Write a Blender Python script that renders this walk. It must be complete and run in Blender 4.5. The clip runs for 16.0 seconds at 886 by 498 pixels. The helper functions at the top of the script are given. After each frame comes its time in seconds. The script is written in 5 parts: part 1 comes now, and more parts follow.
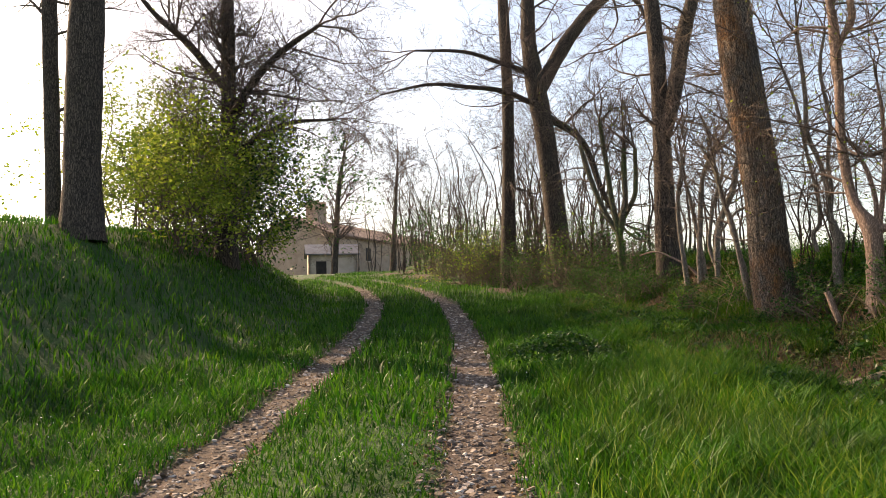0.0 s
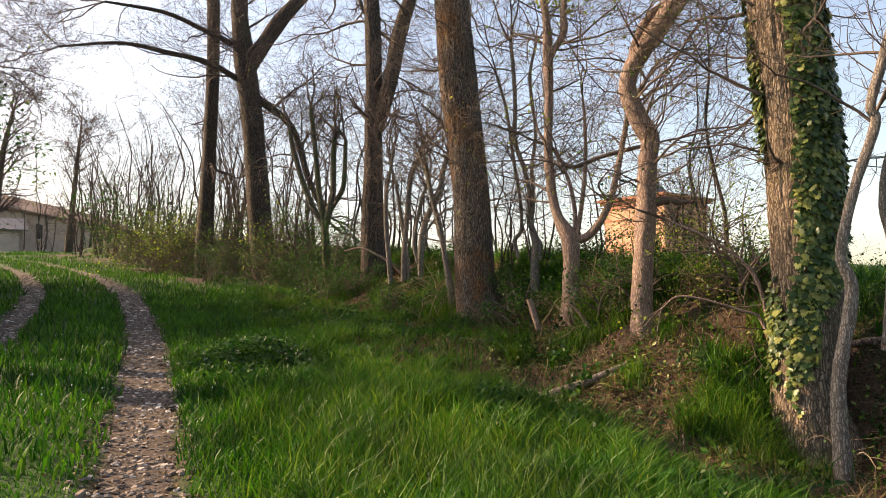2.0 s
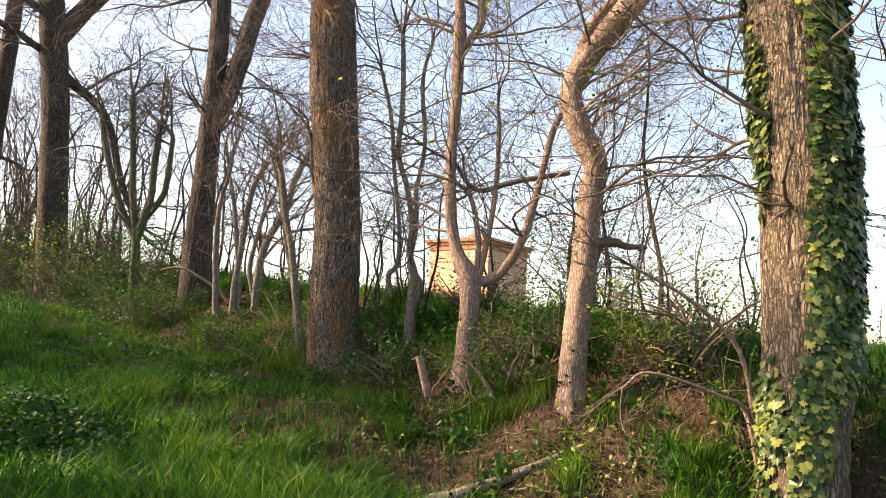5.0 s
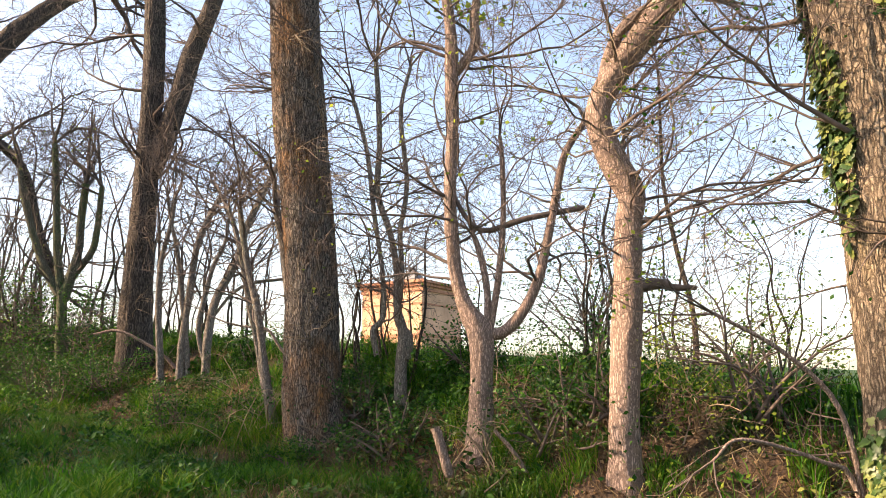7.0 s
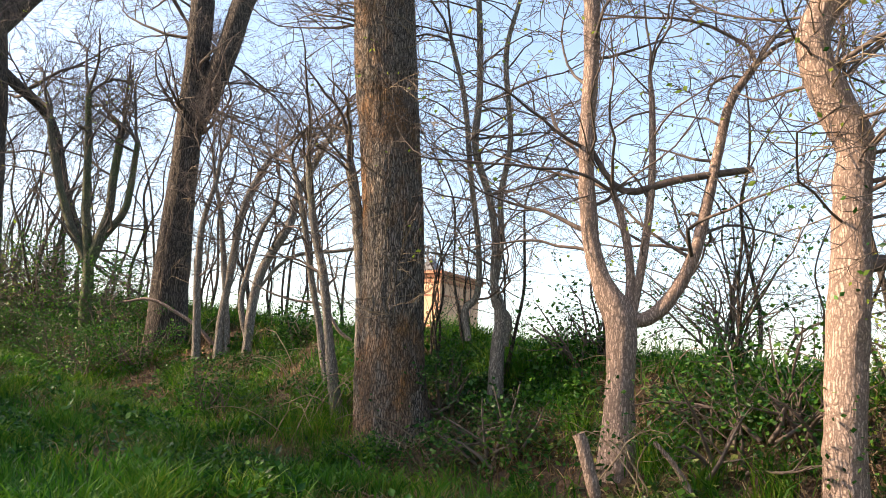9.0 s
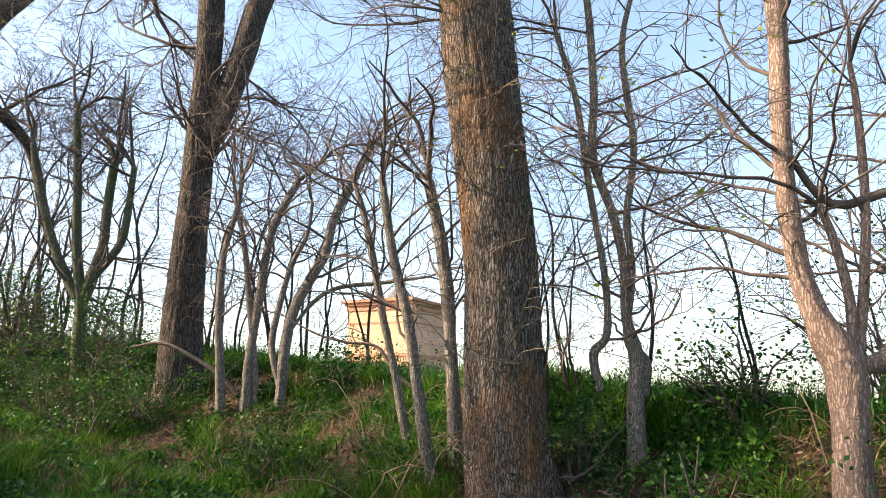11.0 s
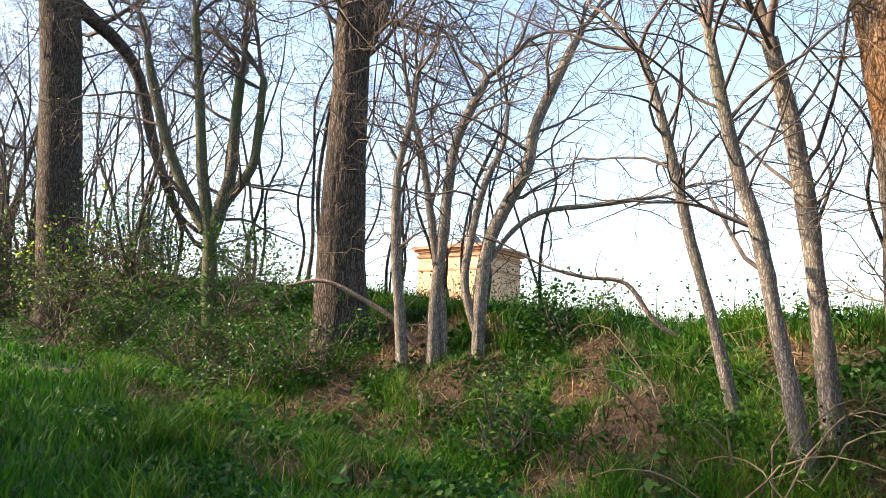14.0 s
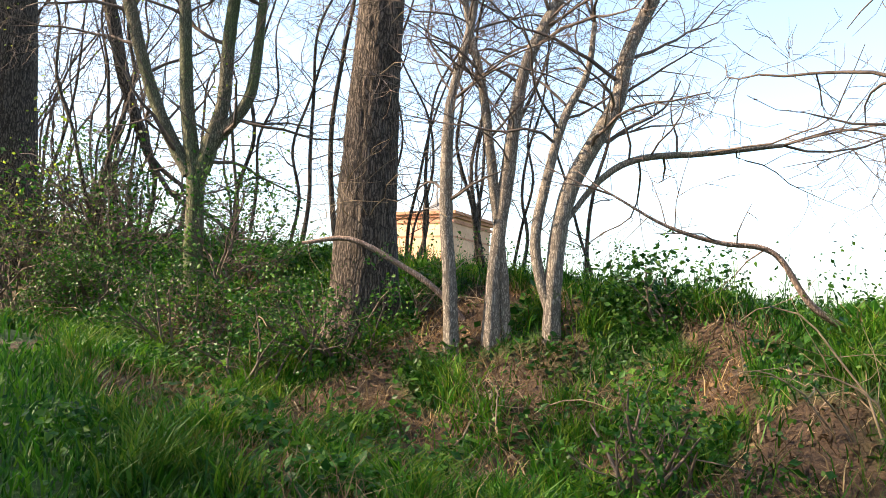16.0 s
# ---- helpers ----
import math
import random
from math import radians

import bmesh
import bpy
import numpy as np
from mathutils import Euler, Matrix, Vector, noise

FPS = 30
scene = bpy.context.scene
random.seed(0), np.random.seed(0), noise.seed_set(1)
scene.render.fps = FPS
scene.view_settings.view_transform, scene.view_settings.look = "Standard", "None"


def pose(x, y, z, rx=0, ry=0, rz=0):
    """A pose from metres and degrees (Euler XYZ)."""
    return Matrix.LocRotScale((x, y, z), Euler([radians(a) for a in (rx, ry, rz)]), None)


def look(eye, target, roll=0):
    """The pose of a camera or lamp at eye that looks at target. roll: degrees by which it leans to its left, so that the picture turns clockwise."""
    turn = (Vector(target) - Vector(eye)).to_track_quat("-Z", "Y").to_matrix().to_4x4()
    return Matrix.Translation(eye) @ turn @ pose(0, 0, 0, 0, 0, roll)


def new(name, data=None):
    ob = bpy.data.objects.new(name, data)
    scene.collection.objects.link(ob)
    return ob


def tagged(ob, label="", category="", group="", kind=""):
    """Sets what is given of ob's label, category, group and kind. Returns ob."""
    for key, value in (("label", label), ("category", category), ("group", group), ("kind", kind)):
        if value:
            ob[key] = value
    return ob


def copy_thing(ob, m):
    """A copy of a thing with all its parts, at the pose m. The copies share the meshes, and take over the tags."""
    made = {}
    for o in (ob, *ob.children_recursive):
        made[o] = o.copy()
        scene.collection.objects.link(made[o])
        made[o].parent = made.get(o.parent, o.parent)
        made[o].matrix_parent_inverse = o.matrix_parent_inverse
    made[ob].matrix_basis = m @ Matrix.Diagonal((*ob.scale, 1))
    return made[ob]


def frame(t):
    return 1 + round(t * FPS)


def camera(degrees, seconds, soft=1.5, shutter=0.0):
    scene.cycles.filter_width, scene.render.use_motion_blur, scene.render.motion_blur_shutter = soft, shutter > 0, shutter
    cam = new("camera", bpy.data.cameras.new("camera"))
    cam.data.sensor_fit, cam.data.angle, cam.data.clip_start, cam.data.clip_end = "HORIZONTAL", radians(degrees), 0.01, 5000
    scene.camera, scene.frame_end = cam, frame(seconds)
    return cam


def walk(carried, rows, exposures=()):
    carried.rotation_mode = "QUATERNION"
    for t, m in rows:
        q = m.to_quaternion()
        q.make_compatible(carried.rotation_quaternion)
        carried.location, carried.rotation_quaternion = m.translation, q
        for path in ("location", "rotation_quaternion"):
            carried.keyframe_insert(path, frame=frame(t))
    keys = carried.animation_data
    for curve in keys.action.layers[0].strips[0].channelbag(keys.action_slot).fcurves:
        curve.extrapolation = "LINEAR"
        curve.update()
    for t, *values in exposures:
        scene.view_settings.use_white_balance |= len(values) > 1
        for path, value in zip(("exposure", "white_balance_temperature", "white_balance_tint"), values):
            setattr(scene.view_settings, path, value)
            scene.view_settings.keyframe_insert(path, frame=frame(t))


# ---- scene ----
cam = camera(60.2, 16.0, 0.5)
EXPOSURES = [(0, 1.15, 8000, 16), (1.5, 1.08, 8000, 17), (3, 1.42, 7900, 16), (5, 1.65, 7700, 16), (7, 1.68, 7500, 16), (9, 1.6, 7000, 12), (13, 1.65, 6750, 10), (15, 1.95, 6850, 9), (16, 1.9, 6850, 9)]
PATH = [
    (0, (0.0, 0.0, 1.4), (-0.288, 1.971, 1.583), -1.7),
    (0.5, (0.056, 0.188, 1.482), (0.049, 2.179, 1.67), -2.1),
    (1, (0.109, 0.537, 1.507), (0.254, 2.522, 1.709), -0.7),
    (1.5, (0.026, 0.87, 1.535), (0.371, 2.835, 1.674), -1.2),
    (2, (0.015, 1.115, 1.543), (0.491, 3.052, 1.687), -0.3),
    (2.5, (0.172, 1.441, 1.555), (0.758, 3.344, 1.747), 1.1),
    (3, (0.189, 1.702, 1.531), (0.891, 3.565, 1.722), 2.8),
    (5.5, (0.141, 4.013, 1.824), (1.086, 5.756, 2.084), 2.3),
    (6, (0.143, 4.306, 1.896), (1.108, 6.03, 2.209), 0.4),
    (6.5, (0.089, 4.584, 1.907), (1.141, 6.24, 2.296), 1.8),
    (7, (-0.011, 4.855, 1.916), (1.054, 6.51, 2.273), 0.1),
    (7.5, (0.084, 5.275, 1.879), (1.06, 6.971, 2.294), -0.1),
    (8, (0.189, 5.725, 1.87), (1.123, 7.455, 2.237), 3.3),
    (10.5, (-0.401, 7.752, 1.992), (0.754, 9.351, 2.323), 0.8),
    (11, (-0.419, 8.25, 2.093), (0.698, 9.858, 2.502), 1.4),
    (11.5, (-0.562, 8.67, 2.143), (0.579, 10.263, 2.543), 0.3),
    (12, (-0.597, 9.037, 2.178), (0.449, 10.689, 2.595), 0.6),
    (12.5, (-0.664, 9.463, 2.173), (0.386, 11.12, 2.558), -0.9),
    (13, (-0.768, 9.902, 2.137), (0.317, 11.552, 2.448), 1.8),
    (13.5, (-0.819, 10.357, 2.132), (0.249, 12.033, 2.35), 2.4),
    (14, (-0.758, 10.928, 2.109), (0.25, 12.634, 2.38), 1.8),
    (14.5, (-0.665, 11.409, 2.096), (0.398, 13.092, 2.288), 2.1),
    (15, (-0.741, 11.853, 2.174), (0.337, 13.53, 2.339), 1.1),
    (15.5, (-0.663, 12.351, 2.178), (0.461, 13.992, 2.385), 1.5),
    (16, (-0.59, 12.824, 2.179), (0.51, 14.483, 2.371), 3.3),
]
walk(cam, [(t, look(eye, target, roll)) for t, eye, target, roll in PATH],
     exposures=EXPOSURES)

# ---- world, sun, exposure ----
SUN_AZ = radians(61)     # to the left of +y
SUN_EL = radians(31)
world = bpy.data.worlds.new("world")
scene.world = world
world.use_nodes = True
wn = world.node_tree.nodes
wl = world.node_tree.links
sky = wn.new("ShaderNodeTexSky")
sky.sky_type = "NISHITA"
sky.sun_disc = False
sky.sun_elevation = SUN_EL
sky.sun_rotation = -SUN_AZ
sky.air_density = 1.0
sky.dust_density = 2.0
sky.ozone_density = 1.0
wn["Background"].inputs["Strength"].default_value = 0.15
wl.new(sky.outputs[0], wn["Background"].inputs["Color"])
sun_data = bpy.data.lights.new("sun", "SUN")
sun_data.energy = 5.0
sun_data.angle = radians(0.6)
sun_data.color = (1.0, 0.80, 0.58)
sun = new("sun", sun_data)
sun_dir = Vector((-math.sin(SUN_AZ) * math.cos(SUN_EL), math.cos(SUN_AZ) * math.cos(SUN_EL), math.sin(SUN_EL)))
sun.matrix_world = look(sun_dir * 80, (0, 0, 0))

rng = np.random.default_rng(7)


# ---- materials ----
def material(name, rough=0.8):
    m = bpy.data.materials.new(name)
    m.use_nodes = True
    b = m.node_tree.nodes["Principled BSDF"]
    b.inputs["Roughness"].default_value = rough
    return m, m.node_tree.nodes, m.node_tree.links, b


def ramp(nodes, stops):
    r = nodes.new("ShaderNodeValToRGB")
    e = r.color_ramp.elements
    while len(e) < len(stops):
        e.new(0.5)
    for k, (p, c) in zip(e, stops):
        k.position, k.color = p, (*c, 1)
    return r


def noise_tex(nodes, links, coord, scale, detail=5.0, squash=(1, 1, 1), rough=0.6):
    mp = nodes.new("ShaderNodeMapping")
    mp.inputs["Scale"].default_value = squash
    n = nodes.new("ShaderNodeTexNoise")
    n.inputs["Scale"].default_value = scale
    n.inputs["Detail"].default_value = detail
    n.inputs["Roughness"].default_value = rough
    links.new(coord, mp.inputs[0])
    links.new(mp.outputs[0], n.inputs[0])
    return n.outputs["Fac"]


def mix(nodes, links, fac, a, b, mode="MIX"):
    m = nodes.new("ShaderNodeMix")
    m.data_type, m.blend_type = "RGBA", mode
    for sock, v in ((m.inputs[0], fac), (m.inputs[6], a), (m.inputs[7], b)):
        if isinstance(v, (int, float)):
            sock.default_value = v
        elif isinstance(v, tuple):
            sock.default_value = (*v, 1)
        else:
            links.new(v, sock)
    return m.outputs[2]


def bump(nodes, links, bsdf, height, strength, dist):
    b = nodes.new("ShaderNodeBump")
    b.inputs["Strength"].default_value = strength
    b.inputs["Distance"].default_value = dist
    links.new(height, b.inputs["Height"])
    links.new(b.outputs[0], bsdf.inputs["Normal"])


def coords(nodes):
    return nodes.new("ShaderNodeTexCoord").outputs["Object"]


def bark(name, dark, light, tint, ridge=26.0, depth=0.02, tint_at=0.62):
    """Bark of upright plates between wandering furrows, with lichen patches."""
    m, n, l, b = material(name, 0.92)
    b.inputs["Specular IOR Level"].default_value = 0.2
    co = coords(n)
    warp = n.new("ShaderNodeTexNoise")
    warp.inputs["Scale"].default_value = 11.0
    warp.inputs["Detail"].default_value = 5.0
    l.new(co, warp.inputs[0])
    wob = n.new("ShaderNodeVectorMath")
    wob.operation = "MULTIPLY_ADD"
    wob.inputs[1].default_value = (0.05, 0.05, 0.32)
    l.new(warp.outputs["Color"], wob.inputs[0])
    l.new(co, wob.inputs[2])
    mp = n.new("ShaderNodeMapping")
    mp.inputs["Scale"].default_value = (1, 1, 0.19)
    l.new(wob.outputs[0], mp.inputs[0])
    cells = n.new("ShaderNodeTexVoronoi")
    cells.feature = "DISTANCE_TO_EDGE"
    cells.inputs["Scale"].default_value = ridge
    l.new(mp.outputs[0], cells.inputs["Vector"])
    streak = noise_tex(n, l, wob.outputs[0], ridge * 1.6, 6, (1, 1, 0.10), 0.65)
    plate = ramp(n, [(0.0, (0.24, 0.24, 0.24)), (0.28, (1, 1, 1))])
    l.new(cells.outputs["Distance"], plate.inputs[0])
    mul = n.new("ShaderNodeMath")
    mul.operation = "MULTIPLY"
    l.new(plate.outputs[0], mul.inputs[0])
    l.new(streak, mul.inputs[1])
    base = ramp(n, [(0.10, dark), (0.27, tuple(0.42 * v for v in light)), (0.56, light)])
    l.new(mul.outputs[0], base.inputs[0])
    fine = noise_tex(n, l, co, 90, 5)
    g = ramp(n, [(0.3, (0.6, 0.58, 0.56)), (0.7, (1.25, 1.22, 1.18))])
    l.new(fine, g.inputs[0])
    c = mix(n, l, 1.0, base.outputs[0], g.outputs[0], "MULTIPLY")
    patch = noise_tex(n, l, co, 1.5, 8, (1, 1, 0.55), 0.7)
    pr = ramp(n, [(tint_at - 0.05, (0, 0, 0)), (tint_at + 0.1, (0.75, 0.75, 0.75))])
    l.new(patch, pr.inputs[0])
    lich = mix(n, l, 1.0, tint, g.outputs[0], "MULTIPLY")
    spots = n.new("ShaderNodeMath")
    spots.operation = "MULTIPLY"
    l.new(pr.outputs[0], spots.inputs[0])
    l.new(plate.outputs[0], spots.inputs[1])
    c = mix(n, l, spots.outputs[0], c, lich)
    l.new(c, b.inputs["Base Color"])
    bump(n, l, b, mul.outputs[0], 1.0, depth)
    return m


def leafy(name, a, c, d, rough=0.5, through_light=0.35):
    m, n, l, b = material(name, rough)
    b.inputs["Specular IOR Level"].default_value = 0.25
    geo = n.new("ShaderNodeNewGeometry")
    r = ramp(n, [(0.0, a), (0.5, c), (1.0, d)])
    l.new(geo.outputs["Random Per Island"], r.inputs[0])
    big = noise_tex(n, l, coords(n), 1.1, 6)
    v = ramp(n, [(0.32, (0.42, 0.46, 0.45)), (0.5, (0.95, 0.95, 0.95)), (0.68, (1.45, 1.32, 1.1))])
    l.new(big, v.inputs[0])
    col = mix(n, l, 1.0, r.outputs[0], v.outputs[0], "MULTIPLY")
    l.new(col, b.inputs["Base Color"])
    tr = n.new("ShaderNodeBsdfTranslucent")
    l.new(col, tr.inputs["Color"])
    ms = n.new("ShaderNodeMixShader")
    ms.inputs[0].default_value = through_light
    l.new(b.outputs[0], ms.inputs[1])
    l.new(tr.outputs[0], ms.inputs[2])
    l.new(ms.outputs[0], n["Material Output"].inputs["Surface"])
    return m


def plain(name, a, b_, scale, rough=0.85, relief=0.01, squash=(1, 1, 1)):
    m, n, l, b = material(name, rough)
    co = coords(n)
    f = noise_tex(n, l, co, scale, 8, squash)
    r = ramp(n, [(0.3, a), (0.7, b_)])
    l.new(f, r.inputs[0])
    big = noise_tex(n, l, co, scale * 0.12, 3)
    v = ramp(n, [(0.3, (0.75, 0.75, 0.75)), (0.7, (1.15, 1.15, 1.15))])
    l.new(big, v.inputs[0])
    l.new(mix(n, l, 1.0, r.outputs[0], v.outputs[0], "MULTIPLY"), b.inputs["Base Color"])
    bump(n, l, b, f, 0.7, relief)
    return m


def ground_material():
    m, n, l, b = material("turf_and_soil", 0.95)
    co = coords(n)
    fine = noise_tex(n, l, co, 30, 8)
    mid = noise_tex(n, l, co, 3.0, 6)
    soil = ramp(n, [(0.3, (0.022, 0.012, 0.007)), (0.55, (0.06, 0.034, 0.018)), (0.75, (0.12, 0.072, 0.04))])
    l.new(fine, soil.inputs[0])
    turf = ramp(n, [(0.25, (0.006, 0.026, 0.002)), (0.5, (0.014, 0.055, 0.003)), (0.75, (0.036, 0.085, 0.006))])
    l.new(fine, turf.inputs[0])
    patchy = ramp(n, [(0.35, (0.7, 0.7, 0.7)), (0.7, (1.2, 1.2, 1.0))])
    l.new(mid, patchy.inputs[0])
    turf2 = mix(n, l, 1.0, turf.outputs[0], patchy.outputs[0], "MULTIPLY")
    at = n.new("ShaderNodeAttribute")
    at.attribute_name = "bare"
    l.new(mix(n, l, at.outputs["Fac"], turf2, soil.outputs[0]), b.inputs["Base Color"])
    bump(n, l, b, fine, 0.9, 0.03)
    return m


M_GROUND = ground_material()
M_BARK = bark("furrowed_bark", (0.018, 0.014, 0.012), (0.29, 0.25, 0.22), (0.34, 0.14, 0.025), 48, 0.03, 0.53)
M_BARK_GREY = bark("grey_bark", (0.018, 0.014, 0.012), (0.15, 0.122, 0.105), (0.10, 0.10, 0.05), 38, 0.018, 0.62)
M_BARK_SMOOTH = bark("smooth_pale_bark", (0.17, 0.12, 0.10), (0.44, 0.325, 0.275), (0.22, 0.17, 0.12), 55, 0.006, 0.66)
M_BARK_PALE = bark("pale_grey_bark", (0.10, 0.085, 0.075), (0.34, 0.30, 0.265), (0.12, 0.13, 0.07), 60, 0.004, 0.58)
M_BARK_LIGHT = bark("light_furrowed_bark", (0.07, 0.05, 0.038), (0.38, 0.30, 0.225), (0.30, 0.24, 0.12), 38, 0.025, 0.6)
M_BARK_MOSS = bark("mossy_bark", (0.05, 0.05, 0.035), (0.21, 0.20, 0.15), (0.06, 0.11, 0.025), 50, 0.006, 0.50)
M_TWIG = plain("twig_bark", (0.05, 0.036, 0.030), (0.15, 0.108, 0.088), 20, 0.85, 0.002)
M_TWIG_GREY = plain("grey_twig_bark", (0.045, 0.032, 0.028), (0.12, 0.085, 0.075), 20, 0.85, 0.002)
M_GRASS = leafy("grass_blades", (0.006, 0.044, 0.003), (0.024, 0.118, 0.006), (0.080, 0.19, 0.014), 0.5, 0.4)
M_GRASS_LONG = leafy("long_grass_blades", (0.014, 0.085, 0.004), (0.045, 0.145, 0.008), (0.16, 0.23, 0.028), 0.55, 0.45)
M_WEED = leafy("weed_leaves", (0.005, 0.034, 0.005), (0.020, 0.090, 0.010), (0.085, 0.18, 0.022), 0.45, 0.35)
M_STRAW = leafy("dry_straw", (0.075, 0.046, 0.024), (0.16, 0.105, 0.055), (0.32, 0.24, 0.13), 0.75, 0.2)
M_IVY = leafy("ivy_leaves", (0.022, 0.055, 0.018), (0.05, 0.095, 0.028), (0.26, 0.28, 0.085), 0.35, 0.25)
M_SPRING = leafy("young_leaves", (0.09, 0.16, 0.02), (0.18, 0.26, 0.03), (0.30, 0.36, 0.06), 0.55, 0.6)
M_DRY = leafy("dead_leaves", (0.06, 0.034, 0.018), (0.13, 0.078, 0.042), (0.26, 0.18, 0.10), 0.8, 0.15)
M_FLOWER = plain("white_petals", (0.75, 0.75, 0.72), (0.85, 0.85, 0.8), 50, 0.7, 0.0)


def stone_material():
    m, n, l, b = material("limestone_chips", 0.85)
    geo = n.new("ShaderNodeNewGeometry")
    r = ramp(n, [(0.0, (0.05, 0.036, 0.028)), (0.5, (0.15, 0.115, 0.09)), (0.85, (0.30, 0.245, 0.205)), (1.0, (0.5, 0.46, 0.42))])
    l.new(geo.outputs["Random Per Island"], r.inputs[0])
    l.new(r.outputs[0], b.inputs["Base Color"])
    bump(n, l, b, noise_tex(n, l, coords(n), 60, 5), 0.6, 0.004)
    return m


M_STONE = stone_material()
M_RUT = plain("trodden_earth", (0.028, 0.018, 0.012), (0.09, 0.06, 0.042), 14, 0.95, 0.03)
M_WALL = plain("ochre_render", (0.50, 0.27, 0.165), (0.62, 0.36, 0.235), 2.0, 0.9, 0.02)
M_TRIM = plain("brick_cornice", (0.32, 0.13, 0.075), (0.46, 0.21, 0.13), 5.0, 0.9, 0.02)
M_HOUSE = plain("old_stone_wall", (0.30, 0.21, 0.15), (0.44, 0.33, 0.25), 1.6, 0.9, 0.04)
M_PLASTER = plain("pale_plaster", (0.38, 0.31, 0.25), (0.5, 0.42, 0.35), 1.5, 0.9, 0.01)
M_ROOF = plain("weathered_roof_tiles", (0.16, 0.10, 0.075), (0.30, 0.19, 0.14), 6.0, 0.9, 0.03)
M_SLATE = plain("slate_roof", (0.09, 0.09, 0.1), (0.16, 0.16, 0.17), 5.0, 0.6, 0.02)
# near-black colour stands for the shade inside windows and doorway
M_DARK = plain("painted_opening_shade", (0.015, 0.013, 0.012), (0.03, 0.026, 0.022), 3.0, 0.9, 0.0)
M_CANE = plain("dry_cane", (0.12, 0.08, 0.05), (0.30, 0.22, 0.14), 12, 0.8, 0.002)
M_RAW = plain("splintered_wood", (0.28, 0.19, 0.12), (0.42, 0.31, 0.21), 20, 0.8, 0.01, (1, 1, 0.1))


# ---- ground shape ----
def step(v):
    v = np.clip(v, 0, 1)
    return v * v * (3 - 2 * v)


def vnoise(x, y, scale, seed=0):
    """Smooth value noise, 0 to 1."""
    x, y = np.asarray(x, float) * scale, np.asarray(y, float) * scale
    xi, yi = np.floor(x), np.floor(y)
    fx, fy = step(x - xi), step(y - yi)

    def h(a, b):
        v = np.sin(a * 127.1 + b * 311.7 + seed * 74.7) * 43758.5453
        return v - np.floor(v)

    top = h(xi, yi) * (1 - fx) + h(xi + 1, yi) * fx
    low = h(xi, yi + 1) * (1 - fx) + h(xi + 1, yi + 1) * fx
    return top * (1 - fy) + low * fy


def road_z(y):
    return np.interp(y, [-300, -30, 0, 14, 44, 80, 120, 900], [-3.0, -1.8, 0.0, 1.19, 4.19, 6.7, 7.2, 7.2])


def road_x(y):
    return np.interp(y, [-40, -5, 0, 4.4, 8, 10, 13, 17, 20, 24, 28, 34, 45, 60, 900],
                     [-0.2, -0.9, -1.12, -1.45, -1.84, -2.1, -2.5, -3.2, -3.8, -4.95, -6.3, -9.0, -15.0, -25.0, -200.0])


def bank_x(y):
    return np.interp(y, [-40, 5, 7, 8.5, 10, 12, 13.5, 15, 17, 20, 22, 26, 30, 34, 45, 900],
                     [4.3, 4.25, 4.1, 3.7, 3.4, 3.05, 2.75, 2.8, 2.5, 1.75, 1.2, -0.6, -2.2, -4.4, -9.5, -60])


def ground_z(x, y):
    x, y = np.asarray(x, float), np.asarray(y, float)
    road = road_z(y)
    c, s = road_x(y), x - road_x(y)
    u = x - bank_x(y)
    field = np.minimum(road, 1.9 + 0.02 * np.clip(y - 20, 0, 60))
    far = step((u - 2.2) / 6)
    z = road * (1 - far) + field * far
    z = z + (1.08 - 0.16 * step((y - 13) / 4)) * step((u + 0.2) / 2.3) - 0.012 * np.clip(u - 3, 0, 120)
    ditch = np.exp(-((u + 0.75) / 0.75) ** 2) * step((11 - y) / 3)
    z = z - 0.46 * ditch - 0.16 * np.exp(-((u + 0.6) / 0.6) ** 2) * step((y - 10) / 4) * step((28 - y) / 6)
    # washed-out hollow at the foot of the ivy-clad trunk
    z = z - 1.4 * np.exp(-((x - 5.1) / 0.8) ** 2 - ((y - 6.5) / 1.3) ** 2)
    # slumped clods on the slope of the bank
    slope = step((u + 0.9) / 0.5) * step((2.6 - u) / 0.8) * step((26 - y) / 4)
    z = z + slope * (0.16 * np.abs(vnoise(x, y, 1.9, 8) - 0.5) + 0.09 * (vnoise(x, y, 4.2, 9) - 0.5))
    left = -(s + 2.1)
    z = z + 2.3 * step(left / 5.2) * (1 - 0.75 * step((y - 26) / 14)) + 0.02 * np.clip(left - 5, 0, 60)
    lumpy = step((np.abs(s) - 1.25) / 0.8)
    z = z + lumpy * (0.10 * (vnoise(x, y, 1.4, 3) - 0.5) + 0.16 * (vnoise(x, y, 0.55, 4) - 0.5))
    z = z + 0.05 * (1 - lumpy) * np.exp(-(s / 0.45) ** 2) + 0.02 * (vnoise(x, y, 3.5, 5) - 0.5)
    for side in (-0.97, 0.97):
        z = z - 0.05 * np.exp(-((s - side) / 0.28) ** 4)
    return z


SCARS = ((2.85, 17.1, 0.45, 0.5), (2.9, 16.1, 0.4, 0.35), (3.5, 16.2, 0.8, 0.6), (3.2, 15.2, 0.5, 0.4), (2.2, 18.0, 0.4, 0.4), (3.3, 14.2, 0.5, 0.5),
         (1.6, 19.6, 0.5, 0.5), (2.5, 14.9, 0.35, 0.35), (1.5, 18.2, 0.3, 0.4), (3.5, 13.3, 0.45, 0.4), (3.3, 11.6, 0.4, 0.5), (3.5, 9.0, 0.4, 0.5), (4.5, 6.2, 0.6, 0.7))


